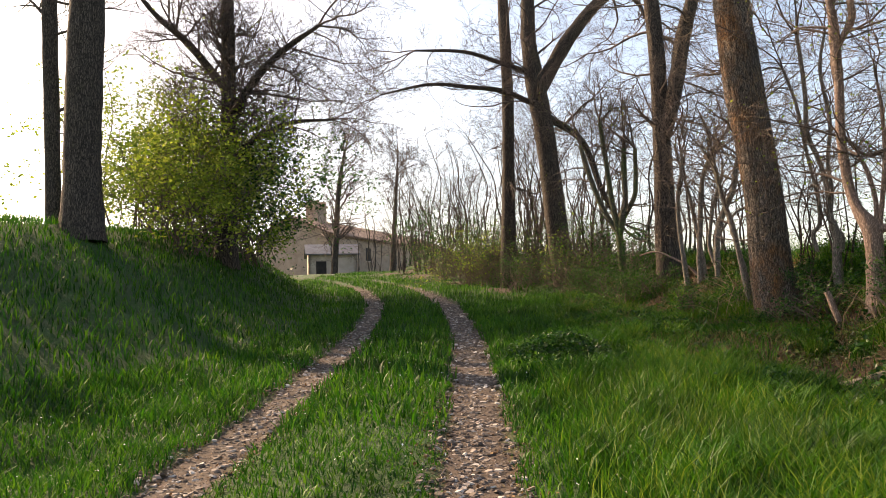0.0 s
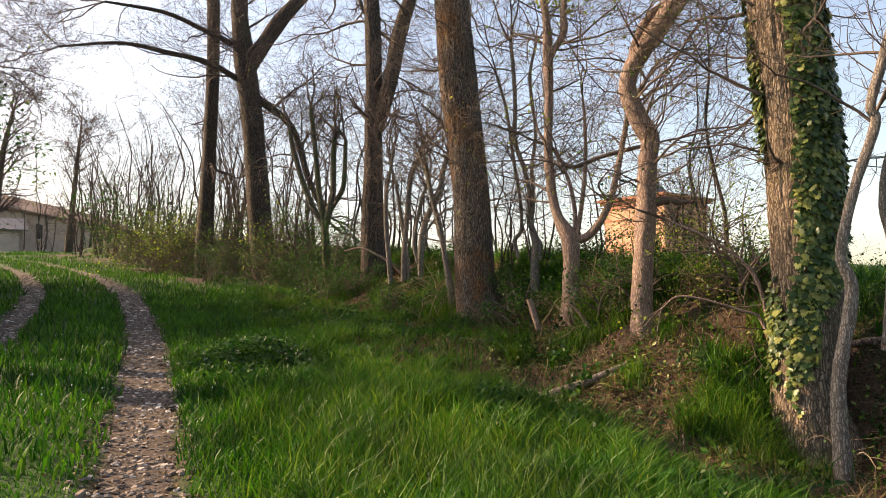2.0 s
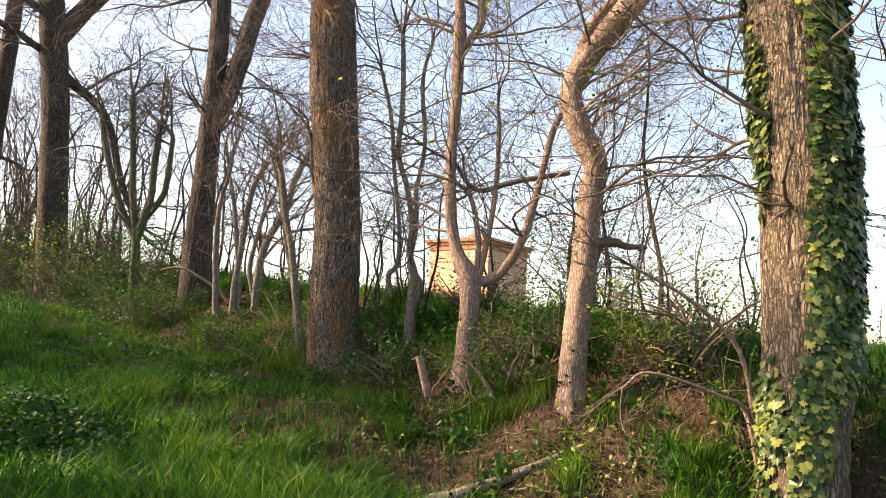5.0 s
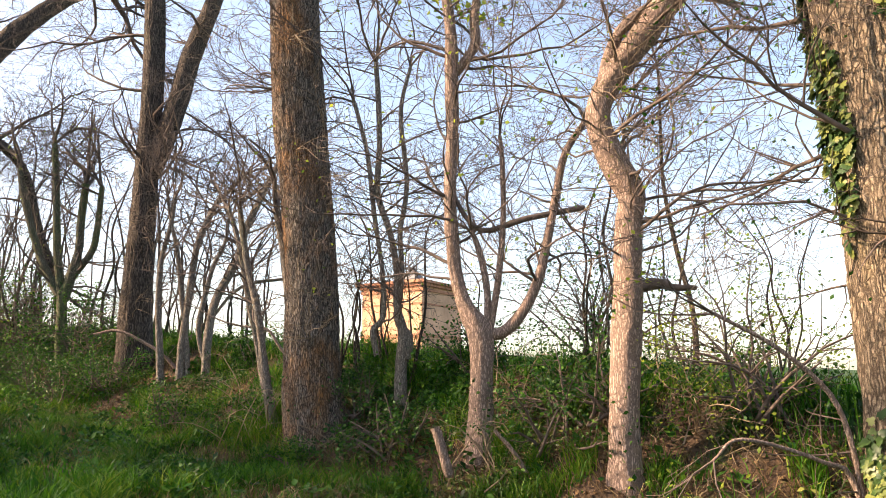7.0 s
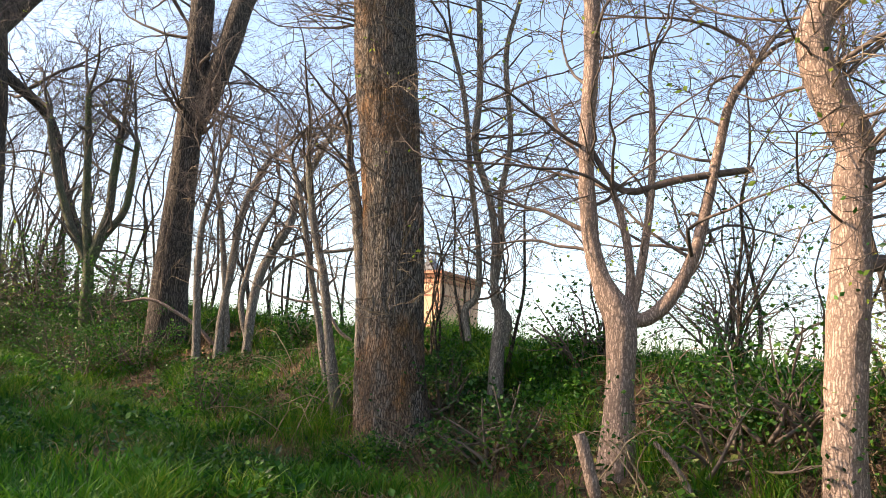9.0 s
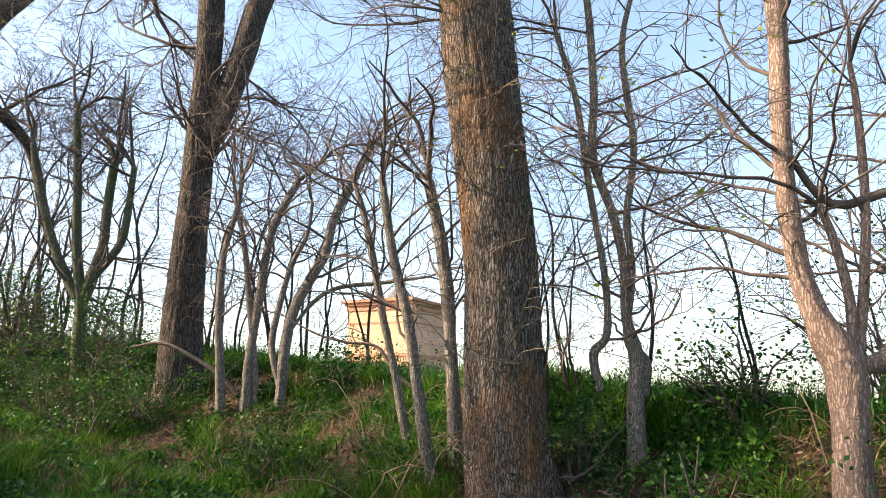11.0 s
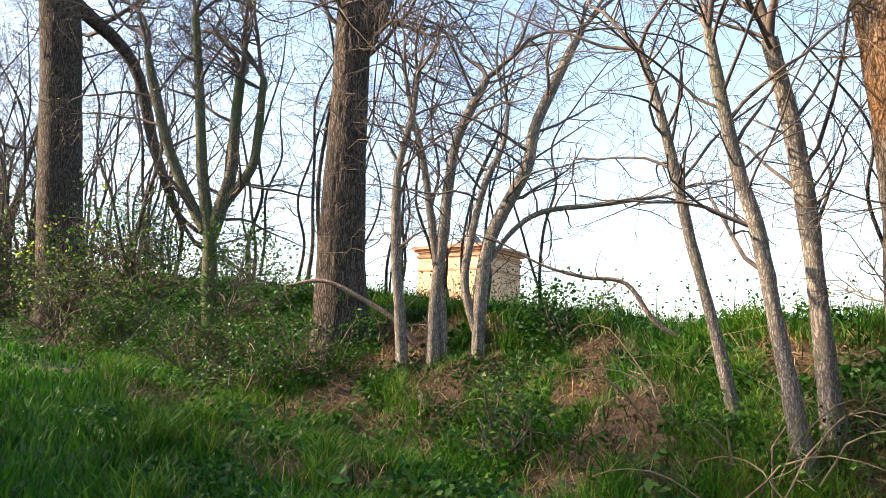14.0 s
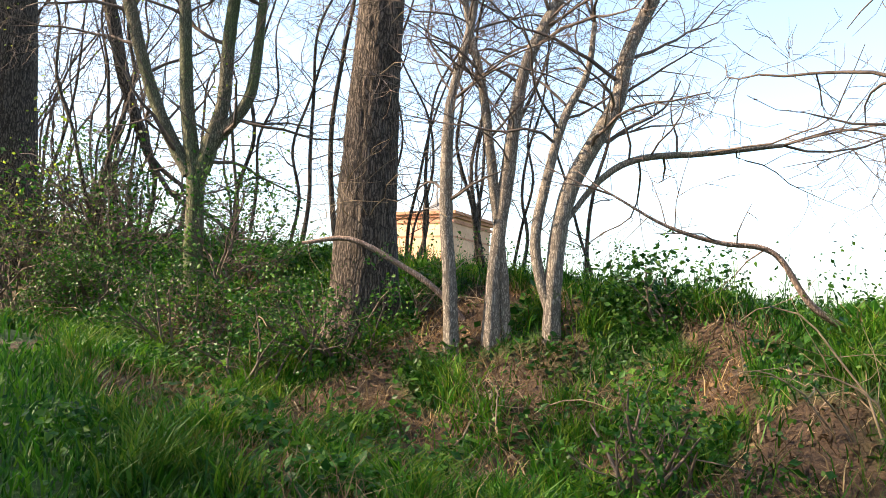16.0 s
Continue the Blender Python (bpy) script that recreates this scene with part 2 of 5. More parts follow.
def bare(x, y):
    """How bare of grass the soil is, 0 to 1."""
    x, y = np.asarray(x, float), np.asarray(y, float)
    u = x - bank_x(y)
    on_bank = step((u + 2.5 - 0.9 * step((10 - y) / 3)) / 0.8) * step((2.6 - u) / 1.0)
    v = 0.55 * vnoise(x, y, 1.1, 11) + 0.45 * vnoise(x, y, 3.1, 12)
    near_ditch = step((9.8 - y) / 1.5) * step((u + 1.5) / 0.5) * step((0.8 - u) / 0.6)
    b = on_bank * step((v - 0.46 + 0.08 * near_ditch) / 0.10)
    for px, py, rx, ry in SCARS:
        d = ((x - px) / rx) ** 2 + ((y - py) / ry) ** 2 + 1.3 * (vnoise(x, y, 2.6, 16) - 0.5) + 1.0 * (vnoise(x, y, 7.0, 17) - 0.5)
        b = np.maximum(b, step((1.15 - d) / 0.5))
    s = x - road_x(y)
    edge = 0.10 * (vnoise(x, y, 4.0, 14) - 0.5) + 0.08 * (vnoise(x, y, 11.0, 15) - 0.5)
    rut = np.maximum(step((0.33 - np.abs(s - 0.97) + edge) / 0.10), step((0.30 - np.abs(s + 0.97) + edge) / 0.10))
    return np.maximum(b, rut)


def mesh_from(name, verts, faces, smooth=False, mat=None):
    me = bpy.data.meshes.new(name)
    me.from_pydata([tuple(v) for v in verts] if not isinstance(verts, np.ndarray) else verts.tolist(), [],
                   faces if not isinstance(faces, np.ndarray) else faces.tolist())
    if smooth:
        me.polygons.foreach_set("use_smooth", [True] * len(me.polygons))
    if mat:
        me.materials.append(mat)
    me.update()
    return me


def fast_mesh(name, v, quads, mat, smooth=True):
    """A mesh of quads straight from arrays."""
    me = bpy.data.meshes.new(name)
    me.vertices.add(len(v))
    me.vertices.foreach_set("co", np.asarray(v, np.float32).ravel())
    k = quads.shape[1]
    me.loops.add(quads.size)
    me.loops.foreach_set("vertex_index", quads.astype(np.int32).ravel())
    me.polygons.add(len(quads))
    me.polygons.foreach_set("loop_start", np.arange(len(quads), dtype=np.int32) * k)
    me.polygons.foreach_set("use_smooth", np.full(len(quads), smooth))
    me.materials.append(mat)
    me.update(calc_edges=True)
    return me


def lines(parts):
    out = [np.arange(a, b, d) for a, b, d in parts]
    return np.concatenate(out)


gx = lines([(-600, -100, 50), (-100, -30, 7), (-30, -9, 1.0), (-9, 8, 0.17), (8, 20, 1.0), (20, 120, 7), (120, 651, 50)])
gy = lines([(-300, -40, 40), (-40, -2, 2), (-2, 27, 0.17), (27, 60, 0.6), (60, 130, 5), (130, 900, 60)])
X, Y = np.meshgrid(gx, gy)
Z = ground_z(X, Y)
nx, ny = len(gx), len(gy)
idx = np.arange(nx * ny).reshape(ny, nx)
quads = np.stack([idx[:-1, :-1], idx[:-1, 1:], idx[1:, 1:], idx[1:, :-1]], -1).reshape(-1, 4)
gm = fast_mesh("ground", np.stack([X, Y, Z], -1).reshape(-1, 3), quads, M_GROUND)
attr = gm.attributes.new("bare", "FLOAT", "POINT")
attr.data.foreach_set("value", bare(X, Y).ravel().astype(np.float32))
ground = tagged(new("ground", gm), "grassy earth ground with a bank, ditch and bare soil patches", "ground", kind="structure")


def flat_tags(ob, label, category, group=""):
    return tagged(ob, label, category, group, "stuff")


# ---- the two wheel ruts ----
def rut(side, half):
    ys = np.arange(-6, 44, 0.12)
    vs, fs = [], []
    cols = np.linspace(-1, 1, 7)
    for k, y in enumerate(ys):
        wob = 0.05 * (vnoise(side, y, 2.5, 21) - 0.5)
        for c in cols:
            w = half * (1 + 0.5 * (vnoise(c * 0.2 + side, y, 4.0, 22) - 0.5))
            x = road_x(y) + side + wob + c * w
            lift = 0.012 * (1 - abs(c) ** 3) + 0.012 * (vnoise(x, y, 9, 23) - 0.5) - (0.05 if abs(c) == 1 else 0)
            vs.append((x, y, float(ground_z(x, y)) + lift))
    n = len(cols)
    for k in range(len(ys) - 1):
        for c in range(n - 1):
            a = k * n + c
            fs.append((a, a + 1, a + n + 1, a + n))
    ob = new("road", mesh_from("wheel_rut", vs, fs, True, M_RUT))
    return tagged(ob, "stony trodden earth wheel rut of the farm track", "road", kind="structure")


ruts = [rut(0.97, 0.30), rut(-0.97, 0.27)]


def chips(count, name):
    """Flat angular stones lying in both ruts."""
    side = np.where(rng.random(count) < 0.55, 0.97, -0.97)
    y = 1.5 + 26 * rng.random(count) ** 1.7
    s = side + np.clip(rng.normal(0, 0.17, count), -0.36, 0.36)
    x = road_x(y) + s
    z = ground_z(x, y) + 0.012
    vs, fs = [], []
    for k in range(count):
        r = 0.009 + 0.030 * rng.random() ** 2.4
        n = 5
        a0 = rng.random() * 6.28
        t1, t2 = rng.normal(0, 0.25, 2)
        b = len(vs)
        rr = r * (0.7 + 0.6 * rng.random(n))
        for lay, (sc, h) in enumerate(((1.0, -0.006), (0.72, r * 0.26))):
            for j in range(n):
                a = a0 + j * 6.283 / n
                px, py = rr[j] * sc * math.cos(a), rr[j] * sc * math.sin(a) * 0.75
                vs.append((x[k] + px, y[k] + py, z[k] + h + t1 * px + t2 * py))
        fs.append(tuple(range(b + n, b + 2 * n)))
        for j in range(n):
            fs.append((b + j, b + (j + 1) % n, b + n + (j + 1) % n, b + n + j))
    return flat_tags(new(name, mesh_from(name, vs, fs, False, M_STONE)), "pale limestone chips lying in the wheel ruts", "gravel")


chips(14000, "gravel")


# ---- grass, weeds, dead leaves ----
def scatter(count, x0, x1, y0, y1):
    return x0 + (x1 - x0) * rng.random(count), y0 + (y1 - y0) * rng.random(count)


def blades(name, x, y, height, width, lean, mat, label, category="grass"):
    """One bent three-sided strip for each blade."""
    n = len(x)
    z = ground_z(x, y) - 0.01
    a = rng.random(n) * 6.283
    dx, dy = np.cos(a), np.sin(a)
    b = rng.random(n) * 6.283
    wx, wy = np.cos(b) * width / 2, np.sin(b) * width / 2
    l = lean * (0.3 + rng.random(n)) * height
    base = np.stack([x, y, z], -1)
    side = np.stack([wx, wy, 0 * wx], -1)
    mid = base + np.stack([dx * l * 0.3, dy * l * 0.3, height * 0.55], -1)
    tip = base + np.stack([dx * l, dy * l, height * (0.98 - 0.12 * lean)], -1)
    v = np.stack([base - side, base + side, mid - side * 0.8, mid + side * 0.8, tip], 1).reshape(-1, 3)
    k = np.arange(n) * 5
    me = bpy.data.meshes.new(name)
    me.vertices.add(len(v))
    me.vertices.foreach_set("co", v.ravel())
    quad = np.stack([k, k + 1, k + 3, k + 2], -1)
    tri = np.stack([k + 2, k + 3, k + 4], -1)
    loops = np.concatenate([quad, tri], 1).ravel()
    me.loops.add(len(loops))
    me.loops.foreach_set("vertex_index", loops)
    me.polygons.add(2 * n)
    st = np.stack([np.arange(n) * 7, np.arange(n) * 7 + 4], -1).ravel()
    me.polygons.foreach_set("loop_start", st)
    me.materials.append(mat)
    me.update()
    me.validate()
    return flat_tags(new(name, me), label, category)


def thin(x, y, keep):
    k = rng.random(len(x)) < keep
    return x[k], y[k]


def leaves(name, pos, size, mat, label, category, normal_up=0.5, part_of=None):
    """Pointed four-cornered leaves, folded along the middle."""
    n = len(pos)
    d = rng.normal(0, 1, (n, 3))
    d[:, 2] *= 0.6
    d /= np.linalg.norm(d, axis=1, keepdims=True)
    up = rng.normal(0, 1, (n, 3)) * (1 - normal_up) + np.array([0, 0, 1]) * normal_up
    w = np.cross(d, up)
    w /= np.linalg.norm(w, axis=1, keepdims=True) + 1e-9
    up = np.cross(w, d)
    s = (size * (0.6 + 0.8 * rng.random(n)))[:, None]
    v = np.stack([pos, pos + d * s * 0.5 + w * s * 0.32 + up * s * 0.06, pos + d * s, pos + d * s * 0.5 - w * s * 0.32 + up * s * 0.06], 1).reshape(-1, 3)
    k = np.arange(n) * 4
    f = np.concatenate([np.stack([k, k + 1, k + 2], -1), np.stack([k, k + 2, k + 3], -1)])
    me = fast_mesh(name, v, f, mat, False)
    if part_of is not None:
        ob = new(name, me)
        ob.parent = part_of
        return tagged(ob, label, kind="stuff")
    return flat_tags(new(name, me), label, category)


def lay_grass():
    # verge and middle strip, short
    x, y = scatter(185000, -5.0, 3.6, 1.2, 20)
    near = np.clip(1.3 - (y - 2) / 40, 0.5, 1) * np.where((x < -2.5) & (y > 9), 0.3, 1)
    x, y = thin(x, y, (1 - bare(x, y)) * near)
    h = (0.05 + 0.09 * rng.random(len(x))) * (0.7 + 0.7 * vnoise(x, y, 1.3, 31)) * (1 + 0.5 * step((x - road_x(y) - 1.3) / 0.8) * step((10 - y) / 3))
    h = h * np.where(np.abs(x - road_x(y)) < 0.9, 0.65, 1)
    blades("grass", x, y, h, 0.007 + 0.008 * rng.random(len(x)) ** 1.5, 0.7, M_GRASS, "short green grass on the track's verges")
    # left slope and far strip, coarser
    x, y = scatter(110000, -13, 3, 6, 48)
    x, y = thin(x, y, (1 - bare(x, y)) * np.clip(1.2 - y / 60, 0.3, 1))
    h = 0.08 + 0.13 * rng.random(len(x))
    blades("grass", x, y, h, 0.014 + 0.012 * rng.random(len(x)), 0.5, M_GRASS, "green meadow grass on the slope above the track")
    # bank on the other side
    x, y = scatter(130000, 0.5, 6.0, 3, 24)
    u = x - bank_x(y)
    x, y = thin(x, y, step((u + 2.2) / 0.8) * step((3.5 - u) / 0.5) * (1 - 0.9 * bare(x, y)) * (0.4 + 0.6 * (vnoise(x, y, 0.8, 33) > 0.35)))
    h = (0.05 + 0.20 * rng.random(len(x)) ** 2) * (0.5 + 1.0 * vnoise(x, y, 1.7, 34))
    blades("grass", x, y, h, 0.008 + 0.009 * rng.random(len(x)), 0.8, M_GRASS, "rough green grass growing on the bank")
    # tall tufts by the verge
    x, y = scatter(30000, -0.2, 3.0, 3.2, 9.2)
    c = np.exp(-((x - 1.15 + 0.1 * (y - 5)) / 0.8) ** 2) * step((9.2 - y) / 2.5)
    x, y = thin(x, y, c * step((vnoise(x, y, 2.2, 35) - 0.28) / 0.2) * step((x - road_x(y) - 1.35) / 0.3))
    h = 0.14 + 0.26 * rng.random(len(x))
    blades("long_grass", x, y, h, 0.005 + 0.006 * rng.random(len(x)), 0.6, M_GRASS_LONG, "tall yellow-green grass tufts beside the track")
    # crest of the bank and field edge
    x, y = scatter(90000, 2.5, 11, 3, 32)
    u = x - bank_x(y)
    x, y = thin(x, y, step((u - 1.4) / 0.6) * step((6.5 - u) / 3))
    h = (0.10 + 0.26 * rng.random(len(x)) ** 1.5) * (0.5 + 0.9 * vnoise(x, y, 1.2, 36))
    blades("field_grass", x, y, h, 0.010 + 0.008 * rng.random(len(x)), 0.45, M_GRASS, "tall green grass along the field edge")
    # dry straw
    x, y = scatter(60000, 0.2, 5.5, 3, 22)
    u = x - bank_x(y)
    x, y = thin(x, y, step((u + 2.4) / 0.5) * step((2.8 - u) / 0.5) * (0.08 + 0.6 * bare(x, y)))
    blades("straw", x, y, 0.05 + 0.22 * rng.random(len(x)), 0.004 + 0.005 * rng.random(len(x)), 1.6, M_STRAW, "dry straw and dead stalks on the bank", "straw")
    # dry yellow tufts round the young stems
    n = 3500
    k = rng.integers(0, 4, n)
    x = np.array([3.1, 3.35, 4.35, 4.2])[k] + rng.normal(0, 0.22, n)
    y = np.array([13.6, 14.2, 6.7, 7.3])[k] + rng.normal(0, 0.25, n)
    blades("yellow_grass", x, y, 0.12 + 0.30 * rng.random(n), 0.004 + 0.004 * rng.random(n), 0.9, M_GRASS_LONG, "dry yellowish grass round the young stems")
    # lush arching blades on the verge and the ditch's edge
    x, y = scatter(44000, 0.0, 4.2, 3.4, 12)
    u = x - bank_x(y)
    x, y = thin(x, y, step((x - road_x(y) - 1.4) / 0.5) * step((0.1 - u) / 0.9) * (1 - 0.9 * bare(x, y)) * step((vnoise(x, y, 1.7, 71) - 0.25) / 0.3))
    n = len(x)
    h = (0.12 + 0.20 * rng.random(n)) * (0.55 + 0.8 * vnoise(x, y, 2.4, 72))
    blades("long_grass", x, y, h, 0.008 + 0.008 * rng.random(n), 0.85, M_GRASS, "lush deep green grass on the verge")
    # flattened dry grass in drifts
    cx, cy = scatter(420, 0.6, 5.6, 4, 22)
    u = cx - bank_x(cy)
    ok = (u > -1.6) & (u < 2.2) & (bare(cx, cy) > 0.3)
    cx, cy = cx[ok], cy[ok]
    n = 15000
    k = rng.integers(0, len(cx), n)
    x, y = cx[k] + rng.normal(0, 0.11, n), cy[k] + rng.normal(0, 0.11, n)
    blades("straw", x, y, 0.03 + 0.10 * rng.random(n), 0.004 + 0.004 * rng.random(n), 3.2, M_STRAW, "flattened drifts of dry grass on the bank", "straw")
    # tufts on the bank
    cx, cy = scatter(420, 0.0, 5.2, 3, 22)
    u = cx - bank_x(cy)
    ok = (u > -2.8) & (u < 2.4) & (rng.random(len(cx)) > 0.7 * bare(cx, cy))
    cx, cy = cx[ok], cy[ok]
    k = rng.integers(0, len(cx), 32000)
    x, y = cx[k] + rng.normal(0, 0.07, 32000), cy[k] + rng.normal(0, 0.07, 32000)
    blades("grass_tufts", x, y, (0.10 + 0.24 * rng.random(32000)) * (0.6 + 0.7 * vnoise(cx[k], cy[k], 3.0, 73)), 0.007 + 0.007 * rng.random(32000), 0.8, M_GRASS_LONG, "arching grass tufts scattered on the bank")


WEEDS = (0.05, 10.2)


def lay_weeds():
    x, y = scatter(170000, -0.8, 6.5, 3, 24)
    u = x - bank_x(y)
    m = step((u + 2.9) / 0.6) * step((3.6 - u) / 0.8) * step((vnoise(x, y, 1.3, 41) - 0.44) / 0.12) * (1 - 0.93 * bare(x, y))
    x, y = thin(x, y, m)
    z = ground_z(x, y) + 0.02 + 0.30 * rng.random(len(x)) * vnoise(x, y, 2.3, 42) ** 1.5
    leaves("weeds", np.stack([x, y, z], -1), 0.045, M_WEED, "low broad-leaved weeds covering the bank", "weeds")
    n = 5200
    a, r = rng.random(n) * 6.283, np.sqrt(rng.random(n))
    x, y = WEEDS[0] + 0.65 * r * np.cos(a) + rng.normal(0, 0.08, n), WEEDS[1] + 1.5 * r * np.sin(a) + rng.normal(0, 0.1, n)
    z = ground_z(x, y) + 0.04 + 0.22 * (1 - r) + 0.08 * rng.random(n)
    leaves("weed_patch", np.stack([x, y, z], -1), 0.05, M_WEED, "dark broad-leaved weed patch beside the track", "weeds", 0.7)
    x, y = scatter(26000, -5, 2.5, 1.5, 12)
    x, y = thin(x, y, (1 - bare(x, y)) * step((vnoise(x, y, 1.6, 43) - 0.45) / 0.15))
    z = ground_z(x, y) + 0.015 + 0.03 * rng.random(len(x))
    leaves("clover", np.stack([x, y, z], -1), 0.022, M_WEED, "low clover leaves among the verge grass", "weeds", 0.85)
    x, y = scatter(34000, 0.2, 6, 3, 22)
    x, y = thin(x, y, np.clip(bare(x, y) * step((x - bank_x(y) + 2.4) / 0.5) + 0.05, 0, 1))
    z = ground_z(x, y) + 0.012
    leaves("leaf_litter", np.stack([x, y, z], -1), 0.04, M_DRY, "brown dead leaves lying on bare soil", "leaf litter", 0.7)
    # ground ivy creeping over the ditch and round the trunks
    x, y = scatter(30000, 2.6, 5.8, 4.6, 13.5)
    u = x - bank_x(y)
    x, y = thin(x, y, step((u + 1.0) / 0.6) * step((2.0 - u) / 0.6) * step((vnoise(x, y, 1.9, 46) - 0.42) / 0.15) * (0.45 + 0.55 * (vnoise(x, y, 6.0, 47) > 0.45)))
    z = ground_z(x, y) + 0.015 + 0.07 * rng.random(len(x))
    leaves("ground_ivy", np.stack([x, y, z], -1), 0.055, M_IVY, "dark ground ivy creeping over the bank", "ivy", 0.75)
    # broad-leaved rosettes
    cx, cy = scatter(1700, 0.6, 6.0, 4, 22)
    u = cx - bank_x(cy)
    ok = (u > -1.9) & (u < 2.4) & (rng.random(len(cx)) > 0.75 * bare(cx, cy))
    cx, cy = cx[ok], cy[ok]
    k = np.repeat(np.arange(len(cx)), 16)
    a, r = rng.random(len(k)) * 6.283, 0.03 + 0.09 * rng.random(len(k))
    x, y = cx[k] + r * np.cos(a), cy[k] + r * np.sin(a)
    z = ground_z(x, y) + 0.03 + 0.12 * rng.random(len(k))
    leaves("weeds", np.stack([x, y, z], -1), 0.075, M_WEED, "broad green leaf rosettes on the bank", "weeds", 0.75)
    # dead leaves along the edges of the ruts
    x, y = scatter(26000, -4.0, 0.6, 1.5, 16)
    s = np.abs(np.abs(x - road_x(y)) - 0.97)
    x, y = thin(x, y, np.exp(-((s - 0.30) / 0.12) ** 2) * 0.8 + 0.25 * (s < 0.25))
    leaves("leaf_litter", np.stack([x, y, ground_z(x, y) + 0.02], -1), 0.028, M_DRY, "brown leaf bits along the wheel ruts", "leaf litter", 0.8)
    x, y = scatter(1500, -4.5, 1.2, 2, 16)
    x, y = thin(x, y, (1 - bare(x, y)) * (vnoise(x, y, 1.0, 45) > 0.5))
    z = ground_z(x, y) + 0.07
    leaves("daisies", np.stack([x, y, z], -1), 0.018, M_FLOWER, "tiny white flowers dotted in the grass", "flowers", 0.9)


def field_plants():
    """Upright leafy stalks along the crest of the bank."""
    x, y = scatter(2600, 2.5, 8, 4, 26)
    u = x - bank_x(y)
    x, y = thin(x, y, step((u - 1.3) / 0.5) * step((4.5 - u) / 2) * (vnoise(x, y, 0.9, 61) > 0.35))
    n = len(x)
    h = 0.25 + 0.45 * rng.random(n) ** 1.4
    blades("field_stalks", x, y, h, np.full(n, 0.008), 0.25, M_WEED, "upright leafy stalks at the field edge", "weeds")
    per = 11
    k = np.repeat(np.arange(n), per)
    f = 0.25 + 0.75 * rng.random(n * per)
    pos = np.stack([x[k] + rng.normal(0, 0.022, n * per), y[k] + rng.normal(0, 0.022, n * per), ground_z(x, y)[k] + f * h[k]], -1)
    leaves("field_leaves", pos, 0.035, M_WEED, "small leaves of the stalks at the field edge", "weeds", 0.5)


lay_grass()
lay_weeds()
field_plants()


# ---- trees ----
class Tubes:
    """Collects tapered tubes of like make-up into one mesh."""

    def __init__(self):
        self.sets, self.n = {}, 0

    def add(self, pts, radii, sides, rough=0.0):
        self.sets.setdefault((len(pts), sides, rough), []).append((pts, radii))
        self.n += 1

    def mesh(self, name, mat):
        vs, fs, start = [], [], 0
        for (k, sides, rough), some in self.sets.items():
            pts = np.array([p for p, _ in some], float)
            r = np.array([q for _, q in some], float)
            tan = np.gradient(pts, axis=1)
            tan /= np.linalg.norm(tan, axis=2, keepdims=True) + 1e-9
            ref = np.where((np.abs(tan[..., 0]).mean(1) < 0.8)[:, None, None], np.array([1.0, 0, 0]), np.array([0, 1.0, 0]))
            a = np.cross(tan, ref)
            a /= np.linalg.norm(a, axis=2, keepdims=True) + 1e-9
            c = np.cross(tan, a)
            ang = np.arange(sides) * 2 * np.pi / sides
            rr = r[..., None] * np.ones(sides)
            if rough:
                rr = rr * (1 + rough * rng.normal(0, 1, rr.shape))
            ring = pts[:, :, None] + rr[..., None] * (np.cos(ang)[:, None] * a[:, :, None] + np.sin(ang)[:, None] * c[:, :, None])
            vs.append(ring.reshape(-1, 3))
            i = start + np.arange(len(some) * k * sides).reshape(len(some), k, sides)
            j = np.roll(i, -1, 2)
            fs.append(np.stack([i[:, :-1], j[:, :-1], j[:, 1:], i[:, 1:]], -1).reshape(-1, 4))
            start += ring[..., 0].size
        return fast_mesh(name, np.concatenate(vs), np.concatenate(fs), mat)


def smooth_line(pts, per=5):
    """A Catmull-Rom curve through points of x, y, z, radius."""
    p = np.asarray(pts, float)
    p = np.vstack([2 * p[0] - p[1], p, 2 * p[-1] - p[-2]])
    p[0, 3], p[-1, 3] = p[1, 3], p[-2, 3]
    out = []
    for i in range(1, len(p) - 2):
        for t in np.arange(per) / per:
            a, b, c, d = p[i - 1], p[i], p[i + 1], p[i + 2]
            out.append(0.5 * (2 * b + (c - a) * t + (2 * a - 5 * b + 4 * c - d) * t * t + (3 * b - a - 3 * c + d) * t ** 3))
    out.append(p[-2])
    end = np.array(out[-1])
    step_on = (end - np.array(out[-2])) / np.linalg.norm((end - np.array(out[-2]))[:3]) * end[3]
    out.append(np.array([*(end[:3] + 0.6 * step_on[:3]), end[3] * 0.75]))
    out.append(np.array([*(end[:3] + 0.9 * step_on[:3]), end[3] * 0.05]))
    return np.array(out)


def part(name, me, parent, label="", kind=""):
    ob = new(name, me)
    ob.parent = parent
    if parent.type == "EMPTY":
        ob.matrix_parent_inverse = Matrix.Translation(-parent.location)
    return tagged(ob, label, kind=kind)


def unit(v):
    n = math.sqrt(v[0] * v[0] + v[1] * v[1] + v[2] * v[2]) + 1e-9
    return (v[0] / n, v[1] / n, v[2] / n)


def cross(a, c):
    return (a[1] * c[2] - a[2] * c[1], a[2] * c[0] - a[0] * c[2], a[0] * c[1] - a[1] * c[0])


dice = random.Random(5)
gauss, chance = dice.gauss, dice.random


